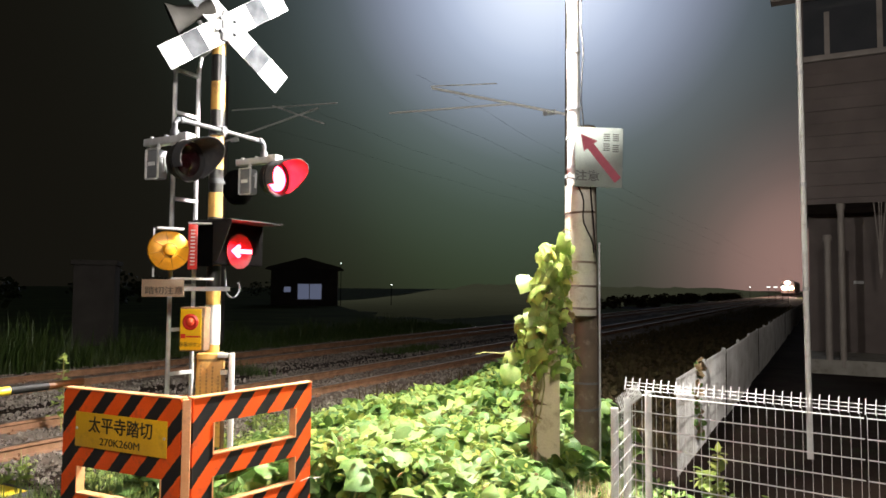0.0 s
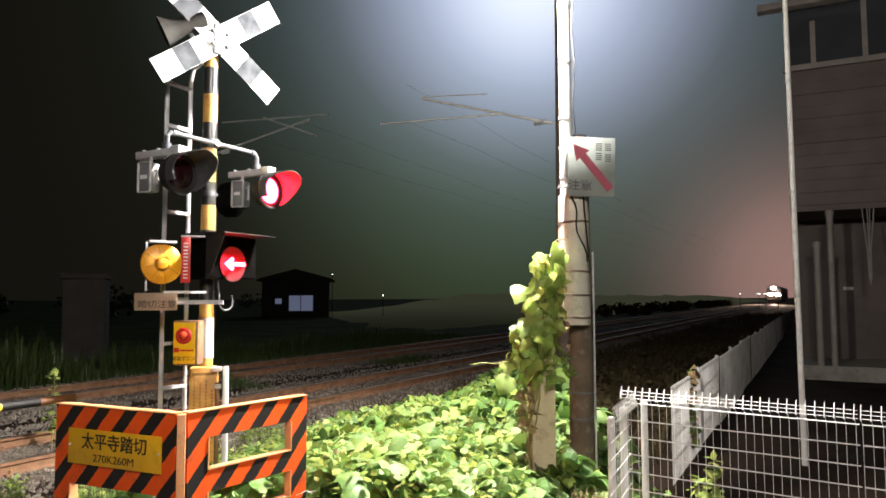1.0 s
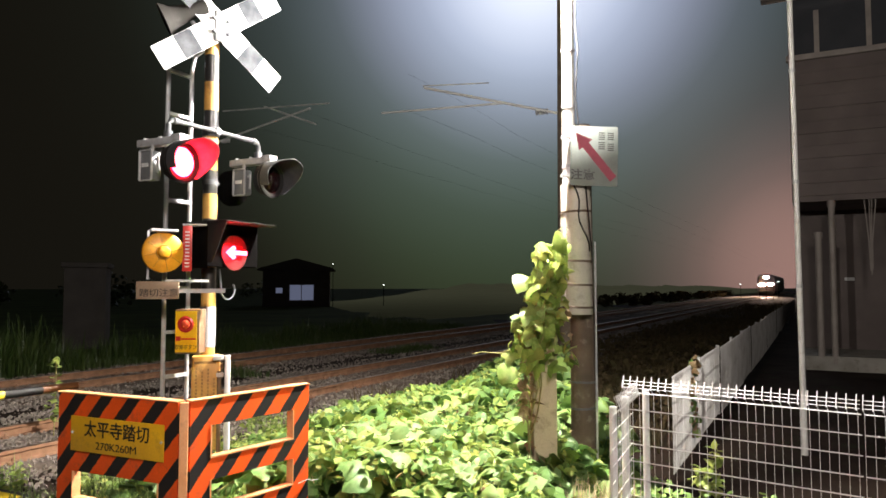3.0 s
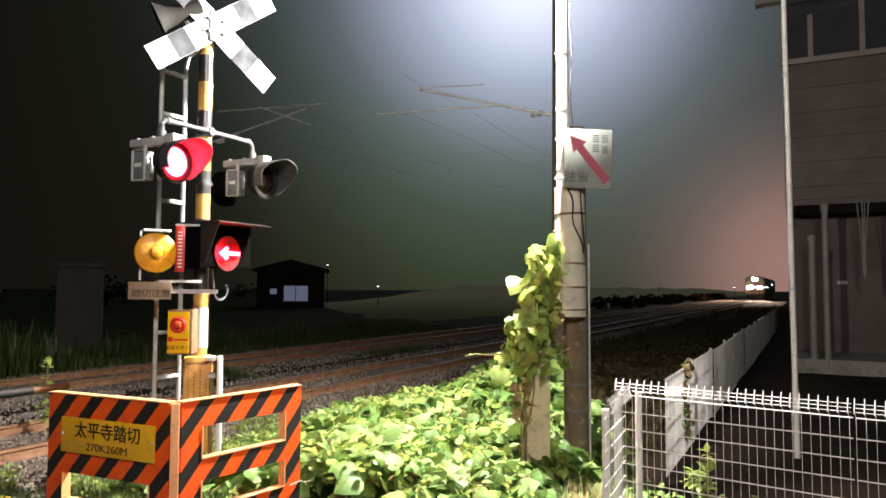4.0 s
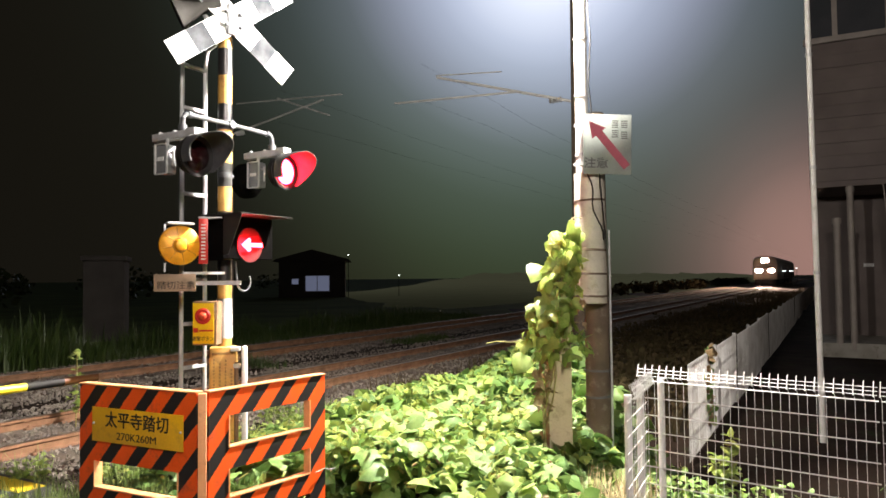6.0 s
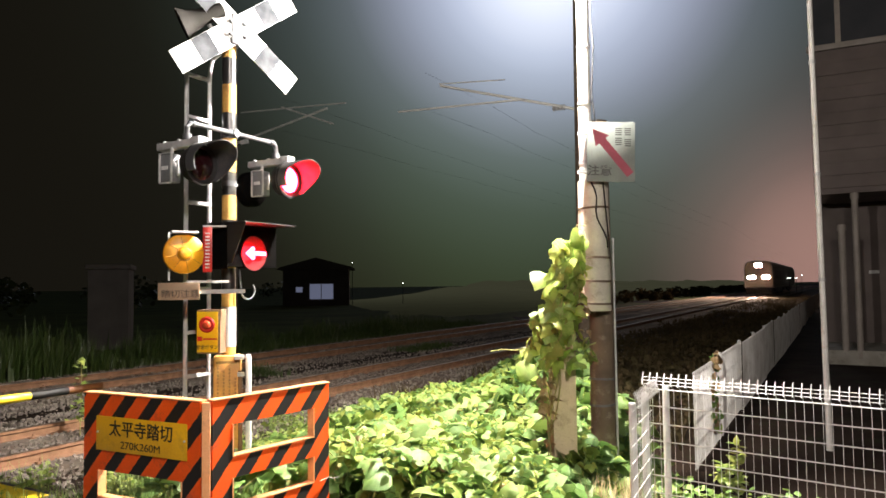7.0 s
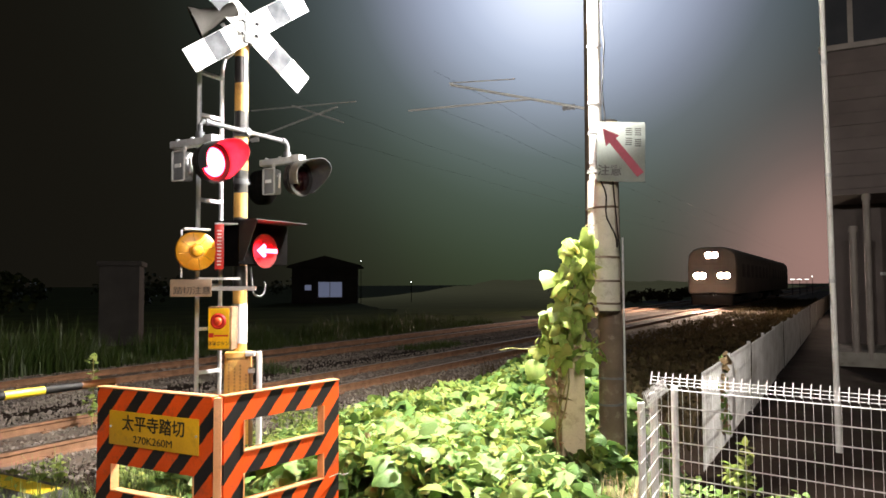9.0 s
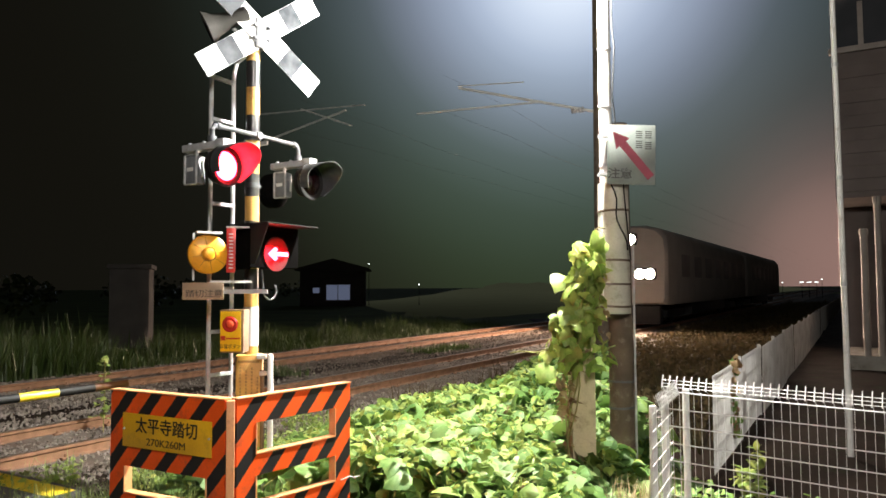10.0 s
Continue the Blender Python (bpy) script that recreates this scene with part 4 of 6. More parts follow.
def make_poles():
    th = thing("street_lamp", pose(1.085, 5.86, 0), "slender pale steel pole carrying a street lamp", "street lamp")
    bm = bmesh.new()
    cone(bm, (0, 0, 1.45), (0, 0, 4.75), 0.056, 0.048, 20)
    part("pole", bm, M_polepaint, th)
    for zc in (2.62, 3.12, 3.6, 4.1):
        bm = bmesh.new()
        lathe(bm, [(0.052, -0.012), (0.0585, -0.012), (0.0585, 0.012), (0.052, 0.012)], pose(0, 0, zc))
        part("steel_band", bm, M_galv, th)
    bm = bmesh.new()
    d = Vector((LAMP[0] - 1.085, LAMP[1] - 5.86, 0))
    e1 = d * 0.72
    tube(bm, [(0, 0, 4.36), (e1.x * 0.4, e1.y * 0.4, 4.46), (e1.x, e1.y, 4.47)], 0.02, 10)
    part("lamp_arm", bm, M_galv, th)
    ang = math.degrees(math.atan2(d.y, d.x))
    mh = pose(d.x, d.y, LAMP[2] + 0.14, 0, 0, ang)
    bm = bmesh.new()
    box(bm, -0.26, 0.26, -0.11, 0.11, -0.03, 0.07, mh, bevel=0.03)
    hd = part("lamp_head", bm, M_greybox, th, "flat grey lamp head")
    bk = thing("street_lamp", pose(1.4, -1.3, 0), "plain street lamp further along the road", "street lamp")
    bm = bmesh.new()
    cone(bm, (0, 0, 0), (0, 0, 5.0), 0.07, 0.05, 16)
    part("pole", bm, M_polepaint, bk)
    bm = bmesh.new()
    box(bm, -0.75, -0.15, 0.29, 0.51, 4.72, 4.82, bevel=0.03)
    tube(bm, [(0, 0, 4.8), (-0.2, 0.2, 4.85), (-0.3, 0.4, 4.8)], 0.02, 8)
    part("lamp_head", bm, M_greybox, bk)
    # thin cable down the pole
    bm = bmesh.new()
    tube(bm, [(0.066 + 0.012 * math.sin(k * 1.9), -0.03, 4.4 - k * 0.2) for k in range(12)], 0.007, 6)
    part("cable", bm, M_black, th)
    # old pole with a pale sleeve
    ol = thing("old_pole", pose(1.205, 5.98, 0), "weathered brown pole with a pale wrapped sleeve and steel bands", "pole")
    bm = bmesh.new()
    cone(bm, (0, 0, -0.05), (0, 0, 2.99), 0.105, 0.088, 24)
    part("shaft", bm, M_brownpole, ol)
    bm = bmesh.new()
    prof = [(0.10, 1.395), (0.128, 1.395), (0.130, 1.40), (0.127, 1.62), (0.130, 1.63), (0.126, 1.83), (0.129, 1.84), (0.125, 2.2), (0.124, 2.47), (0.10, 2.48)]
    lathe(bm, prof, pose(-0.06, -0.08, 0))
    sv = part("sleeve", bm, M_sleeve, ol, "pale sheet sleeve")
    for zc, rr in ((0.28, 0.107), (0.62, 0.105), (0.83, 0.105), (1.46, 0.131), (1.64, 0.132), (1.83, 0.131), (2.24, 0.127)):
        bm = bmesh.new()
        lathe(bm, [(rr - 0.004, -0.009), (rr + 0.003, -0.009), (rr + 0.003, 0.009), (rr - 0.004, 0.009)], pose(-0.06 if zc > 1.4 else 0, -0.08 if zc > 1.4 else 0, zc, random.uniform(-3, 3), random.uniform(-3, 3)))
        part("steel_band", bm, M_steel_dull if zc < 1.4 else M_brownpole, ol)
    bm = bmesh.new()
    cone(bm, (0.104, -0.05, 0.0), (0.104, -0.05, 2.0), 0.009, seg=10)
    part("conduit", bm, M_galv, ol)
    bm = bmesh.new()
    tube(bm, [(-0.10 + 0.12 * k / 9 + 0.02 * math.sin(k), -0.215 + 0.002 * k, 2.45 - 0.06 * k) for k in range(10)], 0.007, 6)
    tube(bm, [(0.0 + 0.05 * k / 9, -0.205, 2.46 - 0.07 * k) for k in range(10)], 0.006, 6)
    part("cable", bm, M_black, ol)
    # warning sign on the lamp pole
    sg = thing("warning_sign", pose(1.268, 5.735, 2.685, 0, 1.5, 2), "weathered white warning sign with a red diagonal arrow", "sign")
    bm = bmesh.new()
    box(bm, -0.195, 0.195, -0.004, 0.004, -0.245, 0.245, bevel=0.003)
    part("board", bm, M_signgrey, sg)
    bm = bmesh.new()
    c, s_ = math.cos(radians(130)), math.sin(radians(130))
    u, v = Vector((c, s_)), Vector((-s_, c))
    pts = [u * -0.245 + v * 0.033, u * 0.11 + v * 0.033, u * 0.11 + v * 0.072, u * 0.24, u * 0.11 - v * 0.072, u * 0.11 - v * 0.033, u * -0.245 - v * 0.033]
    plate(bm, [(p.x - 0.0, p.y + 0.005) for p in pts], -0.0062, -0.0045)
    part("red_arrow", bm, M_fadedred, sg, "faded red diagonal arrow")
    letters("caution_characters", "\u6ce8\u610f", 0.092, M_signink, sg, pose(-0.092, -0.0056, -0.160), depth=0.0012, squash=1.1, bold=0.015)
    bm = bmesh.new()
    for cx, cz in ((0.06, 0.165), (0.135, 0.165), (0.135, 0.075), (0.06, 0.085)):
        for k in range(4):
            box(bm, cx - 0.026, cx + 0.026, -0.006, -0.0045, cz - 0.028 + k * 0.017, cz - 0.020 + k * 0.017)
    part("writing_bar", bm, M_signink, sg, "faded rows of writing")
    for zz in (-0.16, 0.16):
        bm = bmesh.new()
        box(bm, -0.26, 0.1, 0.004, 0.075, zz - 0.012, zz + 0.012)
        part("sign_bracket", bm, M_galv, sg)
    # concrete marker post
    mp = thing("marker_post", pose(0.835, 5.72, 0, 0, 0, 6), "square beige concrete post half hidden by vines", "post")
    bm = bmesh.new()
    box(bm, -0.095, 0.095, -0.07, 0.07, -0.05, 1.22, bevel=0.012)
    part("shaft", bm, M_beige, mp)


M_signgrey = material("faded_sign_white", (0.20, 0.225, 0.21), (0.16, 0.18, 0.17), 6, 0.95, spec=0.12, dirt=(0.2, 0.2, 0.18), dirt_amount=0.3)
M_fadedred = material("faded_red", (0.17, 0.04, 0.055), (0.13, 0.035, 0.045), 8, 0.95, bump=0, spec=0.05)
M_signink = material("sign_ink", (0.02, 0.02, 0.019), (0.035, 0.035, 0.033), 14, 0.85, bump=0)
M_beige = material("beige_concrete", (0.52, 0.44, 0.29), (0.43, 0.36, 0.24), 4, 0.85, bump=0.25, dirt=(0.2, 0.16, 0.1), dirt_amount=0.35)
make_poles()

# ---- white mesh fences ----


def wire_mesh(name, pts, r, seg=5):
    bm = bmesh.new()
    tube(bm, pts, r, seg)
    return mesh(name, bm, M_fence)


def make_mesh_fence(p0, p1, top, foot, label, step=0.052, posts=(0.15,), rise=0.12, wire=0.0042):
    """A welded mesh fence panel with a folded crown; local x runs along it, -y to the road."""
    w = math.hypot(p1[0] - p0[0], p1[1] - p0[1])
    th = thing("mesh_fence", pose(p0[0], p0[1], 0, 0, 0, math.degrees(math.atan2(p1[1] - p0[1], p1[0] - p0[0]))), label, "fence", "white mesh fences")
    v = wire_mesh("upright_wire", [(0, 0, foot), (0, 0, top - 0.11), (0, -0.045, top - 0.065), (0, -0.02, top + 0.014)], 0.0015)
    for i in range(int(w / step) + 1):
        share("upright_wire", v, th, pose(i * step, 0.006, 0))
    h = wire_mesh("line_wire", [(0, 0, 0), (w, 0, 0)], wire, 6)
    z = top - 0.105
    thin = wire_mesh("crown_wire", [(0, 0, 0), (w, 0, 0)], 0.0023, 5)
    for dy, dz in ((-0.047, 0.065), (-0.040, 0.042), (-0.030, 0.020)):
        share("crown_wire", thin, th, pose(0, dy, top - dz))
    tooth = wire_mesh("crown_tooth", [(0, -0.046, top - 0.075), (0, -0.045, top - 0.06), (0, -0.02, top + 0.012)], 0.0033, 6)
    for i in range(int(w / step) + 1):
        share("crown_tooth", tooth, th, pose(i * step, -0.006, 0))
    while z > foot:
        share("line_wire", h, th, pose(0, 0, z))
        z -= rise
    for q in posts:
        bm = bmesh.new()
        cone(bm, (q, 0.03, foot - 0.02), (q, 0.03, top - 0.09), 0.024, seg=12)
        lathe(bm, [(0.025, 0), (0.022, 0.012), (0, 0.016)], pose(q, 0.03, top - 0.09))
        part("fence_post", bm, M_fence, th, "white round fence post")
    return th


make_mesh_fence((1.335, 5.12), (2.48, 4.19), 0.975, -0.05, "white welded wire mesh fence with a folded crown", posts=(0.14,))
make_mesh_fence((2.492, 4.18), (3.90, 3.03), 0.975, -0.05, "white welded wire mesh fence with a folded crown", posts=(1.0,))
make_mesh_fence((1.03, 4.26), (1.33, 4.93), 0.955, -0.05, "short white mesh fence return with a folded crown", step=0.05, posts=(0.20, 0.64), rise=0.10, wire=0.0028)


M_fence_old = material("weathered_fence_wire", (0.50, 0.50, 0.49), (0.36, 0.35, 0.33), 2.0, 0.5, bump=0.05, dirt=(0.16, 0.14, 0.10), dirt_amount=0.35)


def fence_vine():
    th = thing("fence_vine", pose(*rail(3.9, 5.52, -0.27), 0, 0, RZ), "thin vine climbing the weathered trackside fence", "vine")
    rnd = random.Random(41)
    bm = bmesh.new()
    for q in range(3):
        tube(bm, [(0.12 * q + 0.08 * math.sin(k * 1.1 + q), -0.03, 0.1 * k) for k in range(11)], 0.006, 5)
    tagged(part("stem", bm, M_vine, th), kind="stuff")
    kinds = [leaf_mesh("leaf", m_, 0.25, LOBED_V) for m_ in (M_leaf, M_leaf_dry)]
    for q in range(46):
        k = rnd.uniform(0.05, 0.11)
        share("leaf", kinds[q % 2], th, pose(rnd.gauss(0.1, 0.13), -0.05 + rnd.uniform(-0.03, 0.02), rnd.uniform(0.15, 1.08), rnd.uniform(40, 110), rnd.uniform(-40, 40), rnd.uniform(0, 360)) @ Matrix.Diagonal((k, k, k, 1)))


def make_far_fence():
    th = thing("trackside_fence", pose(*rail(2.75, 5.56, -0.27), 0, 0, RZ), "long weathered white mesh fence beside the railway", "fence")
    bm = bmesh.new()
    for i in range(40):
        tube(bm, [(i * 0.05, 0, 0.03), (i * 0.05, 0, 1.0)], 0.0048, 4)
    for k in range(5):
        tube(bm, [(0, 0.005, 0.05 + k * 0.234), (1.99, 0.005, 0.05 + k * 0.234)], 0.003, 4)
    panel = mesh("mesh_panel", bm, M_fence_old)
    bm = bmesh.new()
    cone(bm, (0, 0.03, -0.05), (0, 0.03, 1.02), 0.024, seg=10)
    post = mesh("fence_post", bm, M_fence_old)
    for i in range(26):
        share("mesh_panel", panel, th, pose(i * 2.0, 0.01 * math.sin(i * 2.1), 0.015 * math.sin(i * 1.7), 0.8 * math.sin(i * 1.3), 0, 0))
        if i:
            share("fence_post", post, th, pose(i * 2.0, 0, 0))


make_far_fence()

# ---- barrier arm over the road ----


def make_arm():
    th = thing("crossing_gate_arm", pose(*rail(-1.36, 2.2, 0.93), 0, 0, RZ), "lowered yellow and black crossing gate arm", "gate arm")
    for i in range(25):
        bm = bmesh.new()
        x1 = -i * 0.26
        cone(bm, (x1 - 0.26, 0, 0), (x1, 0, 0), 0.027 + 0.0006 * (i + 1), 0.027 + 0.0006 * i, 14)
        part("arm_band", bm, (M_armred, M_black, M_armyellow)[0 if i == 0 else 1 if i % 2 else 2], th)
    bm = bmesh.new()
    box(bm, -6.75, -6.35, -0.25, 0.25, -0.92, 0.25, bevel=0.03)
    part("gate_machine", bm, M_mast_y, th)


M_armred = material("arm_dull_red", (0.17, 0.065, 0.02), (0.12, 0.045, 0.015), 8, 0.5, bump=0.03)
make_arm()

# ---- trackside house ----


def make_house():
    """Local x along the front, which faces local -y; a raised upper storey on posts."""
    m = pose(8.28, 16.55, -0.27, 0, 0, -27.8)
    th = thing("trackside_house", m, "two-storey house with dark cladding, veranda posts and upper windows", "house")
    W, Dp = 8.0, 7.0
    bm = bmesh.new()
    for i in range(11):
        z = 4.0 + i * 0.29
        box(bm, 0.0, W, 0.0 - 0.012 * (i % 2), 0.12, z, z + 0.284)
    part("cladding", bm, M_clad, th, "grey-brown horizontal wall panels")
    bm = bmesh.new()
    box(bm, 0.0, 0.12, 0.12, Dp, 4.0, 7.2)
    box(bm, 0.0, 0.12, 0.12, Dp, 7.2, 9.2)
    box(bm, 0.12, W, Dp - 0.12, Dp, 0.0, 9.2)
    part("side_wall", bm, M_clad, th)
    bm = bmesh.new()
    box(bm, 0.0, W, -0.02, Dp, 3.86, 3.99)
    part("floor_slab", bm, M_clad, th)
    bm = bmesh.new()
    box(bm, -0.05, W, -0.07, 0.10, 7.2, 7.33, bevel=0.01)
    part("sill", bm, M_trim, th, "pale window sill band")
    bm = bmesh.new()
    box(bm, 0.12, W, 0.06, 0.10, 7.33, 9.1)
    win = part("window", bm, M_darkglass, th, "dark upper window band")
    for i in range(7):
        bm = bmesh.new()
        box(bm, 0.55 + i * 1.05, 0.66 + i * 1.05, 0.0, 0.058, 7.33, 8.35 if i == 0 else 9.1)
        part("mullion", bm, M_trim, win)
    bm = bmesh.new()
    box(bm, -0.02, W + 0.4, -0.1, Dp + 0.1, 9.1, 9.3, bevel=0.02)
    box(bm, -0.55, W, -0.45, -0.12, 8.62, 8.78, bevel=0.02)
    part("roof", bm, M_trim, th, "flat roof edge")
    bm = bmesh.new()
    box(bm, 0.1, W, 2.4, 2.52, 0.3, 3.86)
    part("ground_floor_wall", bm, M_clad, th)
    bm = bmesh.new()
    box(bm, 0.1, W, -0.1, Dp, -0.1, 0.32)
    part("plinth", bm, M_concrete, th, "low concrete plinth")
    for x, a, b, r in ((0.52, 0.3, 3.15, 0.075), (0.80, 0.15, 3.86, 0.07), (4.2, 0.3, 3.86, 0.075)):
        bm = bmesh.new()
        cone(bm, (x, -0.04, a), (x, -0.04, b), r, seg=12)
        lathe(bm, [(r + 0.02, -0.06), (r + 0.02, 0.06), (r, 0.07)], pose(x, -0.04, b - 0.08))
        part("veranda_post", bm, M_trim, th, "pale round post")
    for dx in (-0.1, 0.0, 0.05, 0.13):
        bm = bmesh.new()
        tube(bm, [(1.55 + dx, 0.02, 3.86), (1.55 + dx * 0.3, -0.02, 2.9), (1.56 + dx * 0.2, -0.02, 2.15 + abs(dx))], 0.014, 6)
        part("hanging_cable", bm, M_trim, th)
    bm = bmesh.new()
    box(bm, 1.1, 1.32, 2.28, 2.39, 2.05, 2.13)
    part("wall_lamp", bm, M_white, th)
    pl = thing("steel_pole", pose(4.13, 8.10, -0.27), "slim pale steel pole beside the path", "pole")
    bm = bmesh.new()
    cone(bm, (0, 0, -0.05), (-0.02, 0.05, 6.6), 0.034, 0.028, 14)
    part("shaft", bm, M_polepaint, pl)
    for zz in (1.9, 3.1, 4.4):
        bm = bmesh.new()
        lathe(bm, [(0.03, -0.02), (0.037, -0.02), (0.037, 0.02), (0.03, 0.02)], pose(-0.02 * zz / 6.6, 0.05 * zz / 6.6, zz))
        part("band", bm, M_galv, pl)


make_house()

# ---- overhead line ----


def make_catenary(s, n, toward, label, dz, paint, tubes):
    """A mast with a cantilever reaching over a track; local -y is the roadside."""
    th = thing("catenary_mast", pose(*rail(s, n, 0), 0, 0, RZ), label, "catenary mast", "catenary masts")
    bm = bmesh.new()
    cone(bm, (0, 0, -0.1), (0, 0, 7.2), 0.15, 0.11, 18)
    part("shaft", bm, paint, th)
    k = toward
    for y0, z0, y1, z1, r in tubes:
        bm = bmesh.new()
        cone(bm, (0, k * y0, z0), (0, k * y1, z1), r, seg=8)
        part("cantilever_tube", bm, M_polepaint, th)
    for a in ((0, 0.32 * k, 4.845),):
        bm = bmesh.new()
        for q in range(5):
            cone(bm, (0, a[1] + k * q * 0.05, a[2] + dz), (0, a[1] + k * (q * 0.05 + 0.025), a[2] + dz), 0.06, 0.03, 10)
        part("insulator", bm, M_white, th, "white ribbed insulator")


make_catenary(7.7, 2.9, 1, "dark weathered catenary mast with a tubular cantilever", 0.0, M_brownpole,
              ((0, 4.75, 2.9, 5.62, 0.026), (1.2, 5.10, 3.9, 5.22, 0.02), (1.49, 5.53, 2.93, 5.66, 0.012)))
make_catenary(9.1, -7.1, -1, "dark weathered catenary mast across the tracks", 0.60, M_hutwall,
              ((0, 5.42, 3.15, 5.98, 0.024), (1.7, 6.20, 3.34, 5.57, 0.018), (0.3, 6.24, 3.72, 6.04, 0.016)))
for n in (NEAR, FAR):
    for z, sag in ((5.2, 0.0), (5.95, 0.25)):
        bm = bmesh.new()
        pts = []
        for i in range(60):
            s = 7.7 + i * 3.0
            q = ((s - 7.7) % 44.3) / 44.3
            pts.append((s, 0.06 * math.sin(s), z - sag * 4 * q * (1 - q)))
        tube(bm, pts, 0.002, 5)
        solid("overhead_wire", bm, M_wire, "thin overhead traction wire above the track", "wire", pose(*rail(0, n, 0), 0, 0, RZ), "overhead wires")

# ---- train ----


def make_train():
    """Local x runs back along the train from its nose; local -y is the roadside."""
    th = thing("train", pose(*rail(200, NEAR, 0), 0, 0, RZ), "approaching electric train with three bright headlights", "train")
    W = 1.42
    for c in range(2):
        x0 = c * 20.3
        bm = bmesh.new()
        sec = [(-W, 1.10), (-W, 2.9), (-W + 0.06, 3.35), (-W + 0.35, 3.66), (-0.6, 3.78), (0.6, 3.78), (W - 0.35, 3.66), (W - 0.06, 3.35), (W, 2.9), (W, 1.10), (W - 0.08, 0.95), (-W + 0.08, 0.95)]
        rings = []
        for x, k in ((x0 + 0.0, 0.93), (x0 + 0.12, 0.985), (x0 + 0.3, 1.0), (x0 + 19.5, 1.0), (x0 + 19.8, 0.97)):
            lean = 0.0 if c else 1.0
            rings.append([bm.verts.new((x + lean * 0.10 * max(0, z - 2.0) * (1 if x < x0 + 1 else 0), y * k, 2.3 + (z - 2.3) * k)) for y, z in sec])
        for a, b in zip(rings, rings[1:]):
            for j in range(len(sec)):
                bm.faces.new((a[j], a[(j + 1) % len(sec)], b[(j + 1) % len(sec)], b[j]))
        bm.faces.new(rings[0][::-1])
        bm.faces.new(rings[-1])
        body = part("car_body", bm, M_train, th, "pale grey train car body in the dark")
        for sd in (-1, 1):
            for i in range(7):
                bm = bmesh.new()
                box(bm, x0 + 2.4 + i * 2.4, x0 + 3.9 + i * 2.4, sd * W - 0.006, sd * W + 0.006, 1.95, 2.8, bevel=0.004)
                part("side_window", bm, M_trainglass, body)
        for bx in (x0 + 3.0, x0 + 16.6):
            bm = bmesh.new()
            box(bm, bx - 1.4, bx + 1.4, -1.05, 1.05, 0.45, 0.75, bevel=0.04)
            for ax in (-1.05, 1.05):
                for sd in (-1, 1):
                    cone(bm, (bx + ax, sd * 0.53, 0.56), (bx + ax, sd * 0.66, 0.56), 0.42, seg=20)
            part("bogie", bm, M_black, th, "dark bogie with wheels")
        bm = bmesh.new()
        box(bm, x0 + 5.5, x0 + 13.8, -1.15, 1.15, 0.45, 0.94, bevel=0.03)
        part("equipment_box", bm, M_black, th)
    bm = bmesh.new()
    box(bm, 0.03, 0.09, -1.12, 1.12, 2.35, 2.95, pose(0.07, 0, 0, 0, 5, 0), bevel=0.02)
    part("windscreen", bm, M_trainglass, th, "dark windscreen")
    bm = bmesh.new()
    box(bm, -0.10, 0.25, -1.2, 1.2, 0.28, 0.92, bevel=0.05)
    part("skirt", bm, M_black, th)
    bm = bmesh.new()
    box(bm, -0.35, 0.0, -0.12, 0.12, 0.80, 1.0, bevel=0.03)
    part("coupler", bm, M_black, th)
    # twin round lamps in each housing
    for y, z in ((-0.68, 2.04), (0.68, 2.04), (0.0, 3.27)):
        xo = 0.10 if z > 3 else 0.0
        bm = bmesh.new()
        box(bm, xo - 0.06, xo + 0.12, y - 0.37, y + 0.37, z - 0.205, z + 0.205, bevel=0.05)
        hl = part("headlight_housing", bm, M_black, th, "dark housing of a pair of headlights")
        for dy in (-0.175, 0.175):
            k = pose(xo - 0.06, y + dy, z, 0, -90, 0)
            bm = bmesh.new()
            lathe(bm, [(0.175, -0.02), (0.178, 0.05), (0.168, 0.05), (0.166, -0.02)], k)
            part("bezel", bm, M_galv, hl)
            bm = bmesh.new()
            lathe(bm, [(0, 0.065), (0.08, 0.05), (0.14, 0.022), (0.165, 0.002)], k)
            part("headlight", bm, M_head, hl, "bright warm white headlight")
    return th


TRAIN = make_train()

# ---- plants ----
LEAF_V = [(0, 0.0, 0), (0, 0.25, 0.04), (0, 0.5, 0.045), (0, 0.76, 0.0), (0, 1.0, -0.12),
          (-0.22, -0.07, -0.02), (-0.46, 0.08, -0.05), (-0.56, 0.34, -0.06), (-0.43, 0.62, -0.07), (-0.18, 0.84, -0.10),
          (0.22, -0.07, -0.02), (0.46, 0.08, -0.04), (0.56, 0.34, -0.05), (0.43, 0.62, -0.08), (0.18, 0.84, -0.10)]
LEAF_F = [(0, 1, 6, 5), (1, 7, 6), (1, 2, 8, 7), (2, 3, 9, 8), (3, 4, 9), (0, 10, 11, 1), (1, 11, 12), (1, 12, 13, 2), (2, 13, 14, 3), (3, 14, 4)]


# a lobed leaf with a drawn-out tip
LOBED_V = [(0, 0.0, 0), (0, 0.25, 0.05), (0, 0.5, 0.06), (0, 0.76, 0.0), (0, 1.08, -0.16),
           (-0.24, -0.10, -0.02), (-0.50, 0.02, -0.06), (-0.66, 0.36, -0.12), (-0.36, 0.52, -0.04), (-0.24, 0.78, -0.10),
           (0.20, -0.08, -0.02), (0.46, 0.06, -0.02), (0.60, 0.42, -0.14), (0.34, 0.55, -0.05), (0.22, 0.80, -0.08)]


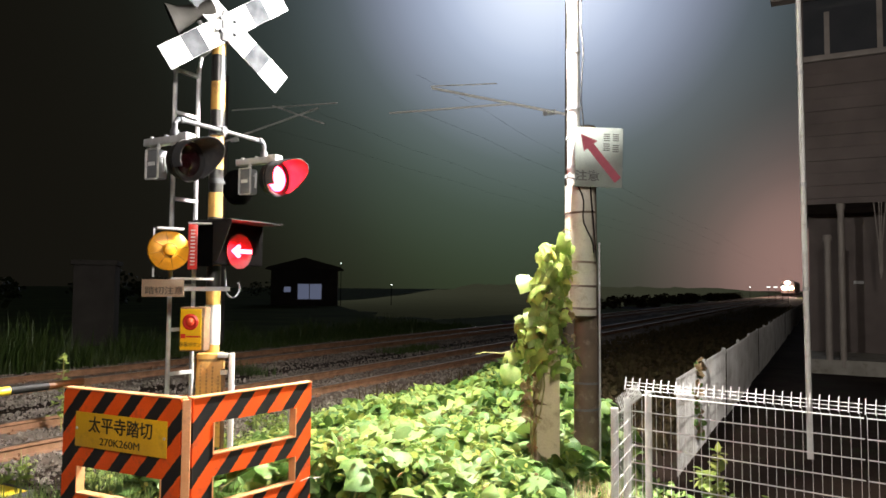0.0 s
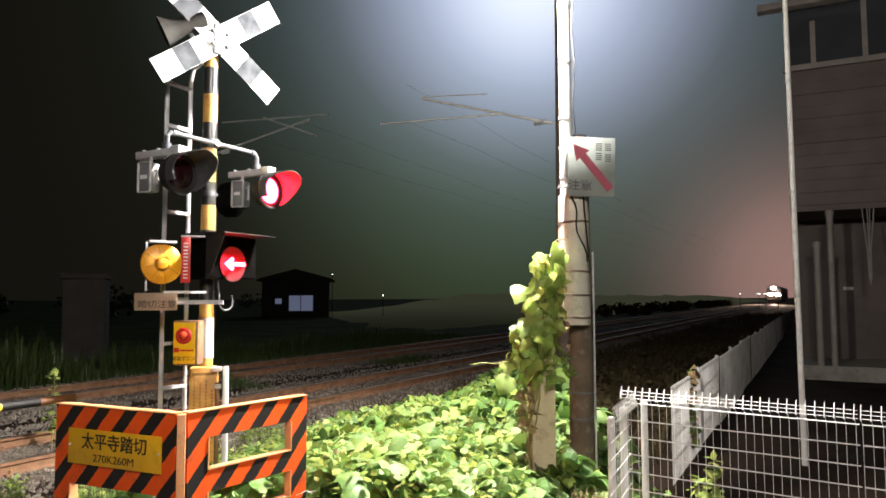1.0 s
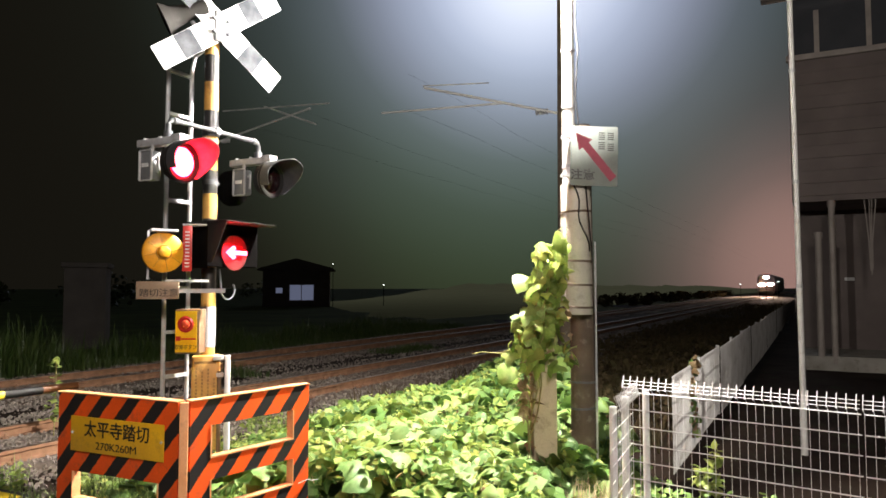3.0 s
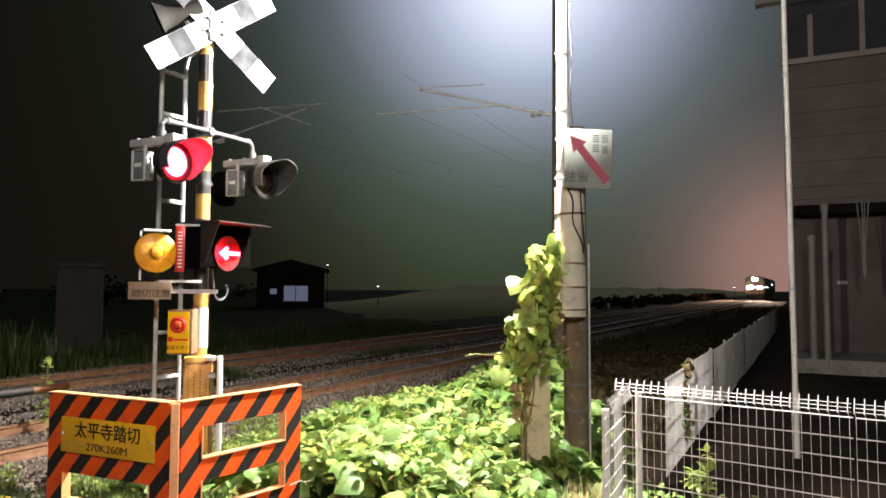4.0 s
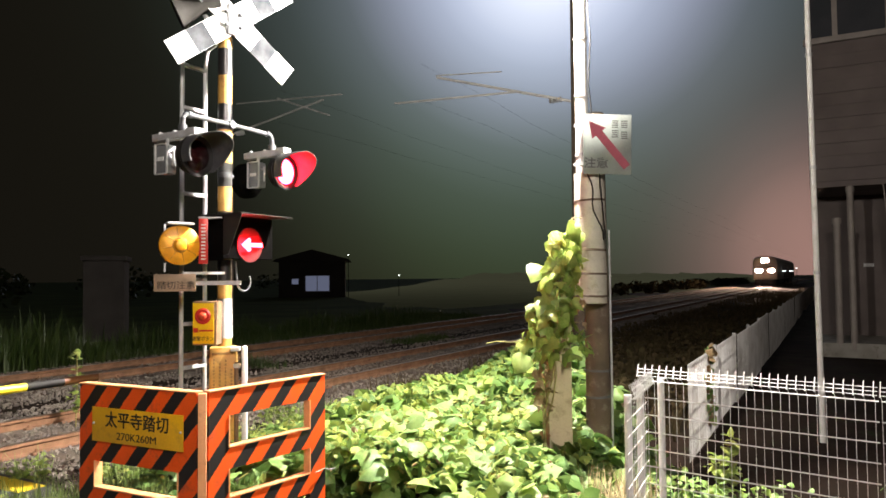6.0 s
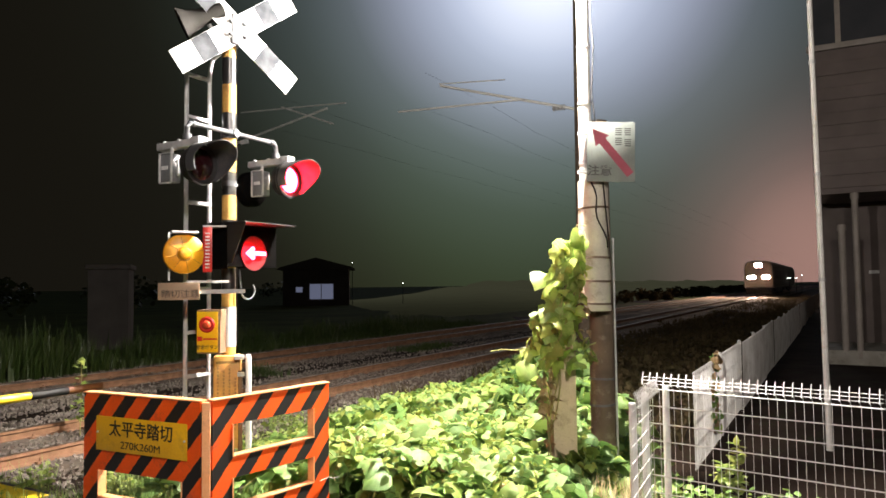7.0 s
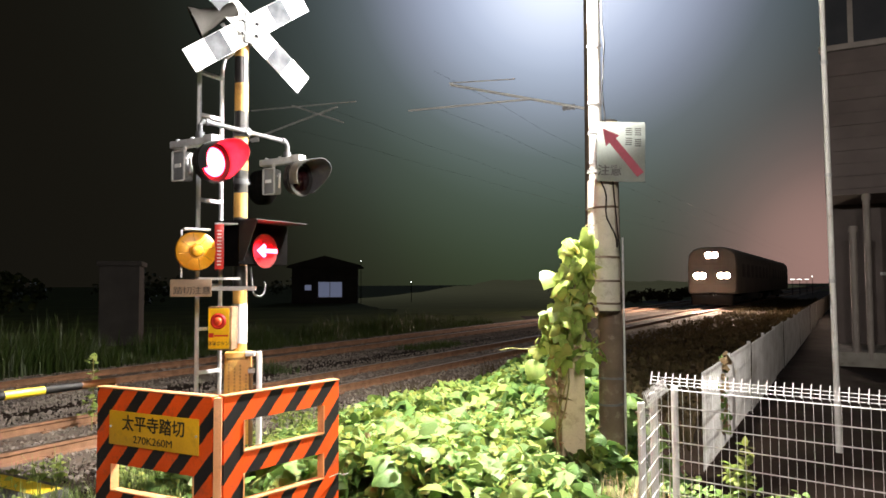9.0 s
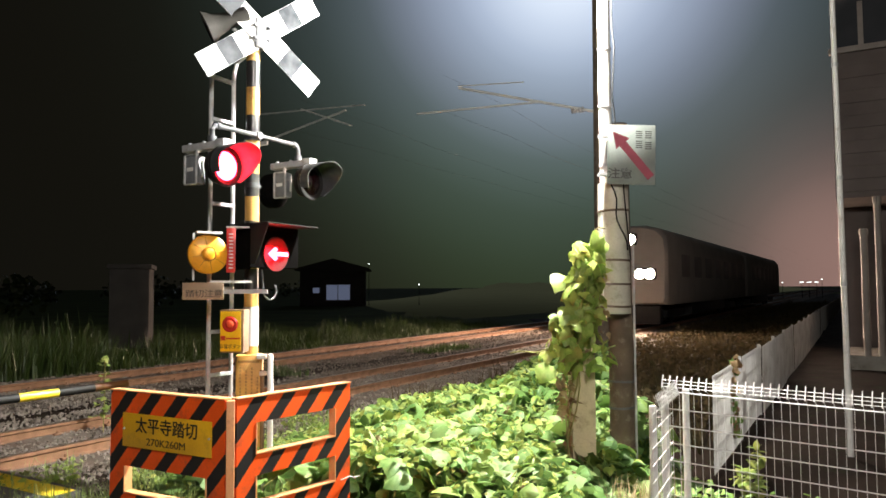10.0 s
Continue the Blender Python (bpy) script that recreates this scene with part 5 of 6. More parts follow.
def leaf_mesh(name, mat, bend=0.0, shape=None):
    me = bpy.data.meshes.new(name)
    me.from_pydata([(x, y, z - bend * y * y) for x, y, z in shape or LEAF_V], [], LEAF_F)
    for p in me.polygons:
        p.use_smooth = True
    me.materials.append(mat)
    return me


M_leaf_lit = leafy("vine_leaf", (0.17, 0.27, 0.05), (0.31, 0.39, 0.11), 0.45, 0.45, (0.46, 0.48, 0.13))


def kudzu_height(s, n):
    env = smooth(1.7, 2.7, n) * (1 - smooth(4.95, 5.6, n)) * smooth(-1.5, -0.7, s) * (1 - smooth(9, 13, s))
    if n > 4.6:
        env *= smooth(-2.6, -1.2, s)
    x, y, _ = rail(s, n)
    bump = 0.16 * noise.noise((x * 0.9, y * 0.9, 1.0)) + 0.07 * noise.noise((x * 2.7, y * 2.7, 5.0))
    # a thin patch by the ballast, where soil and dry stems show
    thin = 1 - 0.85 * smooth(1.5, 0.5, math.hypot((s - 3.0) * 0.7, n - 1.8))
    # trodden ground at the foot of the poles
    thin *= 1 - 0.4 * smooth(0.65, 0.2, math.hypot(x - 0.95, y - 5.42))
    return env * thin * (0.47 + 0.20 * smooth(0.5, 5.0, s) + bump)


def make_kudzu():
    th = thing("kudzu_patch", pose(0, 0, 0), "dense bright green kudzu vines covering the bank", "vines")
    rnd = random.Random(11)
    ms = []
    while len(ms) < 8600:
        s = rnd.uniform(-1.9, 15.5)
        n = rnd.uniform(1.6, 5.7)
        if s > 3 and rnd.random() < 0.45 * smooth(3, 7, s) + 0.1:
            continue
        if s > 2.4 and n + 0.33 * s > 5.2 + 0.3 * rnd.random():
            continue
        h = kudzu_height(s, n)
        if h < 0.05:
            continue
        x, y, _ = rail(s, n)
        along = (x + 1.375) * 0.587 + (y - 3.875) * 0.81
        side = (x + 1.375) * 0.81 - (y - 3.875) * 0.587
        if -0.3 < along < 1.05 and side > -0.16:
            continue
        if h < 0.2 and rnd.random() < 0.45:
            continue
        drop = rnd.random() ** 1.7 * min(0.40, h)
        k = rnd.triangular(0.05, 0.215, 0.11) * (0.78 if s > 5 else 1.0)
        m = pose(x, y, ground_z(x, y) + h - drop + rnd.uniform(-0.02, 0.05), 0, 0, rnd.uniform(0, 360)) @ pose(0, 0, 0, rnd.gauss(-22, 30), rnd.gauss(0, 32), 0) @ Matrix.Diagonal((k * rnd.uniform(0.85, 1.2), k, k * rnd.uniform(0.6, 2.2), 1))
        ms.append((s, n, m))
    ms.sort(key=lambda q: (q[0] + 1.5) ** 2 + (q[1] - 4.0) ** 2 * 0.6)
    kinds = [leaf_mesh("leaf", M_leaf, b, q) for b, q in ((0.05, LEAF_V), (0.18, LOBED_V), (0.3, LOBED_V))]
    for i, (s, n, m) in enumerate(ms[:300]):
        ob = share("leaf", kinds[i % 3], th, m)
    many("lobed_leaves", LOBED_V, LEAF_F, [m for _, _, m in ms[300::2]], M_leaf, "mass of lobed green leaves", "", parent=th)
    many("leaves", LEAF_V, LEAF_F, [m for _, _, m in ms[301::2]], M_leaf, "mass of heart-shaped green leaves", "", parent=th)
    small = []
    while len(small) < 9500:
        s, n = rnd.uniform(-1.6, 6.5), rnd.uniform(1.7, 5.5)
        h = kudzu_height(s, n)
        if h < 0.05 or noise.noise((s * 1.1, n * 1.1, 6.0)) < -0.1 or (s > 2.0 and n + 0.33 * s > 5.0):
            continue
        x, y, _ = rail(s, n)
        along = (x + 1.375) * 0.587 + (y - 3.875) * 0.81
        if -0.3 < along < 1.05 and (x + 1.375) * 0.81 - (y - 3.875) * 0.587 > -0.10:
            continue
        k = rnd.uniform(0.018, 0.062)
        small.append(pose(x, y, ground_z(x, y) + h - rnd.uniform(-0.07, 0.16), 0, 0, rnd.uniform(0, 360)) @ pose(0, 0, 0, rnd.gauss(0, 40), rnd.gauss(0, 40), 0) @ Matrix.Diagonal((k * rnd.uniform(0.35, 1.0), k * 1.2, k, 1)))
    many("young_leaves", LEAF_V, LEAF_F, small, M_leaf_lit, "small young leaves and weeds among the vines", "", parent=th)
    dry = []
    while len(dry) < 170:
        s, n = rnd.uniform(-1.8, 6), rnd.uniform(2.2, 5.6)
        if n + 0.33 * s > 5.2 and s > 1.5:
            continue
        if n < 4.6 and rnd.random() < 0.7:
            continue
        x, y, _ = rail(s, n)
        h = kudzu_height(s, n)
        k = rnd.uniform(0.04, 0.09)
        dry.append(pose(x, y, ground_z(x, y) + h * rnd.uniform(0.5, 1.02) + 0.02, rnd.uniform(-70, 70), rnd.uniform(-70, 70), rnd.uniform(0, 360)) @ Matrix.Diagonal((k * 0.7, k, k * 1.3, 1)))
    many("dry_leaves", LEAF_V, LEAF_F, dry, M_leaf_dry, "withered brown leaves", "", parent=th)
    bm = bmesh.new()
    for q in range(120):
        s, n = rnd.uniform(-1.0, 3.5), rnd.uniform(2.2, 3.9)
        a = rnd.uniform(0, 6.28)
        pts = []
        for k in range(5):
            ss, nn = s + 0.16 * k * math.cos(a + 0.2 * k), n + 0.16 * k * math.sin(a + 0.2 * k)
            x, y, _ = rail(ss, nn)
            pts.append((x, y, ground_z(x, y) + kudzu_height(ss, nn) * 0.85 + 0.03 * math.sin(k * 2 + q)))
        tube(bm, pts, 0.004, 4)
    tagged(part("runner", bm, M_vine, th), kind="stuff")


make_kudzu()


def make_climber():
    th = thing("climbing_vine", pose(0.86, 5.72, 0), "kudzu vine climbing over the marker post and pole", "vine")
    rnd = random.Random(23)
    kinds = [leaf_mesh("leaf", M_leaf_lit, b, q) for b, q in ((0.1, LOBED_V), (0.25, LEAF_V), (0.4, LOBED_V))]
    stems = []
    for q in range(4):
        x0, y0 = rnd.uniform(-0.18, -0.12), rnd.uniform(-0.10, 0.0)
        lean = rnd.uniform(0.02, 0.10)
        stems.append([(x0 + lean * k * 0.3 + 0.03 * math.sin(k * 1.3 + q), y0 - 0.01 * k + 0.03 * math.cos(k * 1.7 + q), 0.05 + k * 0.2) for k in range(10)])
    for st in stems:
        bm = bmesh.new()
        tube(bm, st, 0.006, 5)
        part("stem", bm, M_vine, th)
    bm = bmesh.new()
    tube(bm, [(-0.12, -0.1, 1.10), (-0.25, -0.12, 1.13), (-0.40, -0.14, 1.105), (-0.52, -0.15, 1.115), (-0.60, -0.15, 1.10)], 0.005, 5)
    part("tendril", bm, M_vine, th)
    bm = bmesh.new()
    tube(bm, [(0.05, -0.05, 1.95), (0.07, -0.07, 2.05), (0.12, -0.08, 2.09), (0.17, -0.06, 2.08)], 0.005, 5)
    part("tendril", bm, M_vine, th)
    # young shoots that trail to the side
    for q in range(9):
        bm = bmesh.new()
        x0, z0 = rnd.uniform(-0.12, 0.12), rnd.uniform(1.15, 1.85)
        tube(bm, [(x0 - 0.035 * k * (0.6 + 0.1 * q), -0.14 - 0.012 * k, z0 - 0.05 * k + 0.012 * math.sin(k * 1.9 + q)) for k in range(6)], 0.003, 4)
        part("shoot", bm, M_vine, th)
    bands = ((1.92, 2.05, 0.0, 0.15, 14), (1.7, 1.95, -0.10, 0.17, 58), (1.42, 1.72, -0.16, 0.12, 48), (1.2, 1.45, -0.24, 0.10, 46), (1.0, 1.22, -0.38, 0.20, 36))
    dry = leaf_mesh("withered_leaf", M_leaf_dry, 0.6, LOBED_V)
    for q in range(70):
        low = q % 2
        k = rnd.uniform(0.03, 0.075)
        share("withered_leaf", dry, th, pose(rnd.gauss(-0.17, 0.045) if low else rnd.gauss(0.02, 0.09), rnd.uniform(-0.14, -0.02), rnd.uniform(0.35, 1.0) if low else rnd.uniform(1.0, 1.6), rnd.uniform(-90, 90), rnd.uniform(-60, 60), rnd.uniform(0, 360)) @ Matrix.Diagonal((k, k, k * 2, 1)))
    i = 0
    for z0, z1, xa, xb, cnt in bands:
        for q in range(cnt):
            x, z = rnd.uniform(xa, xb), rnd.uniform(z0, z1)
            y = -0.10 + rnd.uniform(-0.12, 0.10)
            k = rnd.triangular(0.03, 0.19, 0.065)
            m = pose(x, y, z, 0, 0, rnd.uniform(100, 260)) @ pose(0, 0, 0, rnd.gauss(-52, 26), rnd.gauss(0, 32), 0) @ Matrix.Diagonal((k, k, k * rnd.uniform(0.6, 1.8), 1))
            share("leaf", kinds[i % 3], th, m)
            i += 1


make_climber()
fence_vine()

M_verge = leafy("verge_grass", (0.13, 0.20, 0.05), (0.22, 0.28, 0.09), 0.3)
BLADE_V = [(-0.5, 0, 0), (0.5, 0, 0), (-0.35, 0.10, 0.45), (0.35, 0.10, 0.45), (0, 0.34, 1.0)]
BLADE_F = [(0, 1, 3, 2), (2, 3, 4)]


def blades(name, count, spot, label, mat, w=(0.008, 0.016), h=(0.4, 1.2), seed=1, lean=18):
    rnd = random.Random(seed)
    ms = []
    while len(ms) < count:
        p = spot(rnd)
        if p is None:
            continue
        x, y, hk = p
        hh = rnd.uniform(*h) * hk
        ms.append(pose(x, y, ground_z(x, y) - 0.02, 0, 0, rnd.uniform(0, 360)) @ pose(0, 0, 0, rnd.gauss(0, lean), 0, 0) @ Matrix.Diagonal((rnd.uniform(*w) * 2, hh, hh, 1)))
    many(name, BLADE_V, BLADE_F, ms, mat, label, "grass")


def spot_tall(rnd):
    s, n = rnd.uniform(-9, 22), -5.8 - abs(rnd.gauss(0, 1.3))
    k = 0.65 + 0.5 * noise.noise((s * 0.6, n * 0.6, 0)) + 0.25 * smooth(-6.0, -7.0, n) - 0.62 * smooth(2.0, 6.0, s)
    x, y, _ = rail(s, n)
    return x, y, max(0.12, k)


def spot_between(rnd):
    s, n = rnd.uniform(2.2, 13), rnd.gauss(-2.5, 0.25)
    if noise.noise((s * 0.75, 1.5, 0)) < 0.12:
        return None
    x, y, _ = rail(s, n)
    return x, y, 0.4 + 0.8 * max(0, noise.noise((s * 0.9, 7.5, 0)))


def spot_edge(rnd):
    s, n = rnd.uniform(-2.0, 2.4), rnd.uniform(0.8, 4.2)
    if noise.noise((s * 1.4, n * 1.4, 3)) < 0.28 - 0.25 * n:
        return None
    x, y, _ = rail(s, n)
    return x, y, 1.0


blades("verge_grass", 5600, spot_edge, "thin green grass at the edge of the ballast", M_verge, (0.004, 0.008), (0.08, 0.30), 6, 30)
blades("tall_grass", 15000, spot_tall, "tall unmown green grass beyond the tracks", M_grass, (0.008, 0.02), (0.8, 1.5), 2, 10)
blades("track_weeds", 1300, spot_between, "patchy weeds growing between the two tracks", M_grass, (0.006, 0.012), (0.18, 0.5), 3, 22)


def weeds_low():
    rnd = random.Random(9)
    ms = []
    while len(ms) < 6000:
        p = spot_edge(rnd)
        if p is None:
            continue
        x, y, _ = p
        k = rnd.uniform(0.025, 0.06)
        ms.append(pose(x, y, ground_z(x, y) + rnd.uniform(0.01, 0.16), 0, 0, rnd.uniform(0, 360)) @ pose(0, 0, 0, rnd.gauss(-15, 28), rnd.gauss(0, 25), 0) @ Matrix.Diagonal((k * 0.8, k, k, 1)))
    many("low_weeds", LEAF_V, LEAF_F, ms, M_leaf_lit, "low green weeds beside the ballast", "weeds")
    ms = []
    for q in range(900):
        x = rnd.choice((1.62, 1.85, 2.25, 2.9)) + rnd.gauss(0, 0.16)
        y = 5.3 - (x - 1.35) * 0.80 + abs(rnd.gauss(0.1, 0.2))
        k = rnd.uniform(0.02, 0.055)
        ms.append(pose(x, y, ground_z(x, y) + abs(rnd.gauss(0, 0.09)), 0, 0, rnd.uniform(0, 360)) @ pose(0, 0, 0, rnd.gauss(-15, 28), rnd.gauss(0, 25), 0) @ Matrix.Diagonal((k, k, k, 1)))
    many("fence_weeds", LEAF_V, LEAF_F, ms, M_leaf, "sparse weeds behind the mesh fence", "weeds")


weeds_low()


def spot_behind(rnd):
    s, n = rnd.uniform(-2.1, -0.9), rnd.uniform(2.0, 3.6)
    x, y, _ = rail(s, n)
    if (x + 1.375) * 0.81 - (y - 3.875) * 0.587 > -0.2:
        return None
    return x, y, 1.0


def spot_straw(rnd):
    return rnd.gauss(1.10, 0.16), rnd.gauss(5.08, 0.15), 1.0


M_straw = leafy("straw", (0.42, 0.34, 0.20), (0.30, 0.23, 0.12), 0.25)
blades("dry_tuft", 420, spot_straw, "withered straw-coloured grass tuft at the foot of the pole", M_straw, (0.004, 0.009), (0.12, 0.34), 21, 48)
blades("verge_weeds", 4200, spot_behind, "pale green weeds behind the striped barrier", M_verge, (0.005, 0.011), (0.12, 0.40), 16, 40)


def make_sprig(x, y, h, label):
    """A single upright weed with small leaves."""
    th = thing("upright_weed", pose(x, y, ground_z(x, y)), label, "weed")
    rnd = random.Random(int(x * 100))
    bm = bmesh.new()
    tube(bm, [(0, 0, 0), (0.01, 0, h * 0.5), (0.0, 0.01, h)], 0.006, 5)
    part("stem", bm, M_vine, th)
    me = leaf_mesh("leaf", M_leaf_lit, 0.2)
    for k in range(60):
        z = rnd.uniform(0.12, 1.0) * h
        q = rnd.uniform(0.05, 0.10)
        share("leaf", me, th, pose(rnd.gauss(0, 0.03), rnd.gauss(0, 0.03), z, 0, 0, rnd.uniform(0, 360)) @ pose(0, 0, 0, rnd.gauss(10, 25), 0, 0) @ Matrix.Diagonal((q * 0.6, q, q, 1)))


make_sprig(-4.18, 7.85, 0.84, "small upright leafy weed at the edge of the ballast")
make_sprig(2.42, 6.30, 0.52, "small upright leafy weed behind the mesh fence")
make_sprig(2.05, 5.55, 0.34, "small upright leafy weed behind the mesh fence")

# ---- far surroundings ----


M_drygrass = leafy("dry_grass", (0.085, 0.060, 0.032), (0.055, 0.048, 0.022), 0.25, 0.9)
M_drygrass.node_tree.nodes["Principled BSDF"].inputs["Specular IOR Level"].default_value = 0.05
M_lantern = glow("lantern", (0.9, 1.0, 0.95), 3.5)


def make_far():
    # low hut beyond the grass
    th = thing("concrete_hut", pose(*rail(7.7, -10.2, 0), 0, 0, 20), "small grey concrete hut behind tall grass", "hut")
    bm = bmesh.new()
    box(bm, -0.5, 0.5, 0, 1.6, 0, 2.15, bevel=0.02)
    part("wall", bm, M_hutwall, th)
    bm = bmesh.new()
    box(bm, -0.56, 0.56, -0.1, 1.7, 2.15, 2.28, bevel=0.02)
    part("roof", bm, M_hutwall, th)
    # distant house with a lit window
    th = thing("distant_house", pose(-12.5, 61, 0, 0, 0, 8), "distant house with one cold lit window", "house")
    bm = bmesh.new()
    box(bm, -2.4, 3.2, 0, 6, 0, 3.1)
    w = part("wall", bm, M_darkwall, th)
    bm = bmesh.new()
    plate(bm, [(-2.9, 3.1), (3.7, 3.1), (3.4, 3.3), (0.4, 4.1), (-2.6, 3.3)], -0.6, 6.6)
    part("roof", bm, M_darkwall, th)
    bm = bmesh.new()
    box(bm, -0.2, 1.9, -0.05, -0.01, 0.55, 1.85)
    win = part("window", bm, M_window_lit, th, "cold white lit window")
    bm = bmesh.new()
    for q in (-0.2, 0.8, 1.85):
        box(bm, q, q + 0.06, -0.09, -0.055, 0.5, 1.9)
    box(bm, -0.3, 2.0, -0.12, -0.055, 0.45, 0.55)
    part("window_frame", bm, M_clad, win)
    bm = bmesh.new()
    box(bm, -1.3, -0.75, -0.05, -0.01, 1.15, 1.6)
    part("window", bm, M_window_lit, th)
    for x, y, z, w in ((-4.66, 61, 1.80, 0.05), (-8.98, 61, 3.60, 0.04), (9.2, 80, 3.0, 0.08), (39.0, 92, 1.95, 0.10), (41.4, 92, 1.95, 0.22), (42.3, 92, 1.95, 0.26), (43.2, 92, 1.95, 0.22), (43.9, 92, 2.30, 0.09)):
        lp = thing("distant_lamp", pose(x, y, 0), "distant lit lamp on a post", "lamp", "distant lamps")
        bm = bmesh.new()
        cone(bm, (0, 0, 0), (0, 0, z), 0.03, 0.025, 8)
        part("post", bm, M_casing, lp)
        bm = bmesh.new()
        box(bm, -w, w, -0.05, 0.05, z, z + 0.065, bevel=0.015)
        part("lantern", bm, M_lantern, lp, "cold white lantern")
    # woods along the line
    rnd = random.Random(31)
    ms = []
    for t_ in range(170):
        s = rnd.uniform(-40, 190)
        n = -27 - rnd.random() ** 1.5 * 45 - max(0, s - 20) * 0.05
        H = rnd.uniform(1.2, 2.6)
        x, y, _ = rail(s, n)
        if x > -20 - 0.05 * y:
            continue
        if abs(x + 12.5 - (y - 61) * -0.2) < 9 and y < 64:
            continue
        for q in range(120):
            a, b, r = rnd.uniform(0, 6.28), rnd.random() ** 1.2, rnd.random() ** 0.8
            rad = H * 0.9 * (0.35 + 0.9 * math.sin(3.0 * min(1, b + 0.08)))
            k = rnd.uniform(0.18, 0.42)
            ms.append(pose(x + rad * r * math.cos(a), y + rad * r * math.sin(a), 0.4 + H * b, rnd.uniform(-60, 60), rnd.uniform(-60, 60), rnd.uniform(0, 360)) @ Matrix.Diagonal((k, k, k, 1)))
    many("far_scrub", LEAF_V, LEAF_F, ms, M_wood, "dark low scrub and hedges beyond the railway", "scrub")
    ms = []
    for t_ in range(70):
        s, n, H = rnd.uniform(52, 140), -6.6 - rnd.random() * 5, rnd.uniform(0.45, 1.0)
        x, y, _ = rail(s, n)
        for q in range(90):
            a, b, r = rnd.uniform(0, 6.28), rnd.random() ** 1.2, rnd.random() ** 0.8
            rad = H * 0.9 * (0.35 + 0.9 * math.sin(3.0 * min(1, b + 0.08)))
            k = rnd.uniform(0.12, 0.32)
            ms.append(pose(x + rad * r * math.cos(a), y + rad * r * math.sin(a), 0.1 + H * b, rnd.uniform(-60, 60), rnd.uniform(-60, 60), rnd.uniform(0, 360)) @ Matrix.Diagonal((k, k, k, 1)))
    many("line_shrubs", LEAF_V, LEAF_F, ms, M_drygrass, "dry brown shrubs along the far side of the line", "shrubs")


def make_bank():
    """An added rise whose glow stands in for haze beyond the line; local x runs along it."""
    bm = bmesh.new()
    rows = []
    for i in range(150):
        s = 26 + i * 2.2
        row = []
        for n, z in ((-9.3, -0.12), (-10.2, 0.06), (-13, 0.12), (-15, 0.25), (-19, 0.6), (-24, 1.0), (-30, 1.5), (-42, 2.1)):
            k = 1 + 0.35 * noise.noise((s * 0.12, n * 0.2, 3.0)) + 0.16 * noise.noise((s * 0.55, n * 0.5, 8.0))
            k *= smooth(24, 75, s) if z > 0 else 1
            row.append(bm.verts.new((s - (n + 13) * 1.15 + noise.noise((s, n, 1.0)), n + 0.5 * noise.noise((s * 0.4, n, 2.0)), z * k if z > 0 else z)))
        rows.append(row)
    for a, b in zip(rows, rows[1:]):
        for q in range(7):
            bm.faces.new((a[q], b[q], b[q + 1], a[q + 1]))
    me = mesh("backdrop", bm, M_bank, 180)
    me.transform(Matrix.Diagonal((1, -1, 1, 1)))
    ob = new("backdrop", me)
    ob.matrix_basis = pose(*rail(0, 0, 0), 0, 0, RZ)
    tagged(ob, "added dim glowing rise that stands in for haze beyond the railway", "backdrop", kind="structure")


M_bank = material("haze_glow_rise", (0.04, 0.05, 0.02), (0.025, 0.032, 0.014), 0.3, 1.0, bump=0.6, fine=3, spec=0.0)
# haze painted as emission on the added rise, stronger along local x
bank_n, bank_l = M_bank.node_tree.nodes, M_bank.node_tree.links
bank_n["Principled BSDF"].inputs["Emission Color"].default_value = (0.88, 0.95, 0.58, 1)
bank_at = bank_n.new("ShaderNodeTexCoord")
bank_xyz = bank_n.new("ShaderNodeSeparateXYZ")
bank_haze = bank_n.new("ShaderNodeMapRange")
bank_haze.interpolation_type = "SMOOTHSTEP"
bank_haze.inputs["From Min"].default_value, bank_haze.inputs["From Max"].default_value = 24, 80
bank_haze.inputs["To Min"].default_value, bank_haze.inputs["To Max"].default_value = 0.010, 0.031
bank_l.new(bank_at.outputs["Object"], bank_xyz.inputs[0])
bank_l.new(bank_xyz.outputs["X"], bank_haze.inputs["Value"])
bank_l.new(bank_haze.outputs[0], bank_n["Principled BSDF"].inputs["Emission Strength"])


def spot_path(rnd):
    s = 3.5 + 66 * rnd.random() ** 1.6
    n = rnd.uniform(1.2, 5.3)
    if noise.noise((s * 0.35, n * 0.8, 2)) < -0.5:
        return None
    x, y, _ = rail(s, n)
    return x, y, 0.6 + 0.5 * noise.noise((s * 0.5, n, 9))


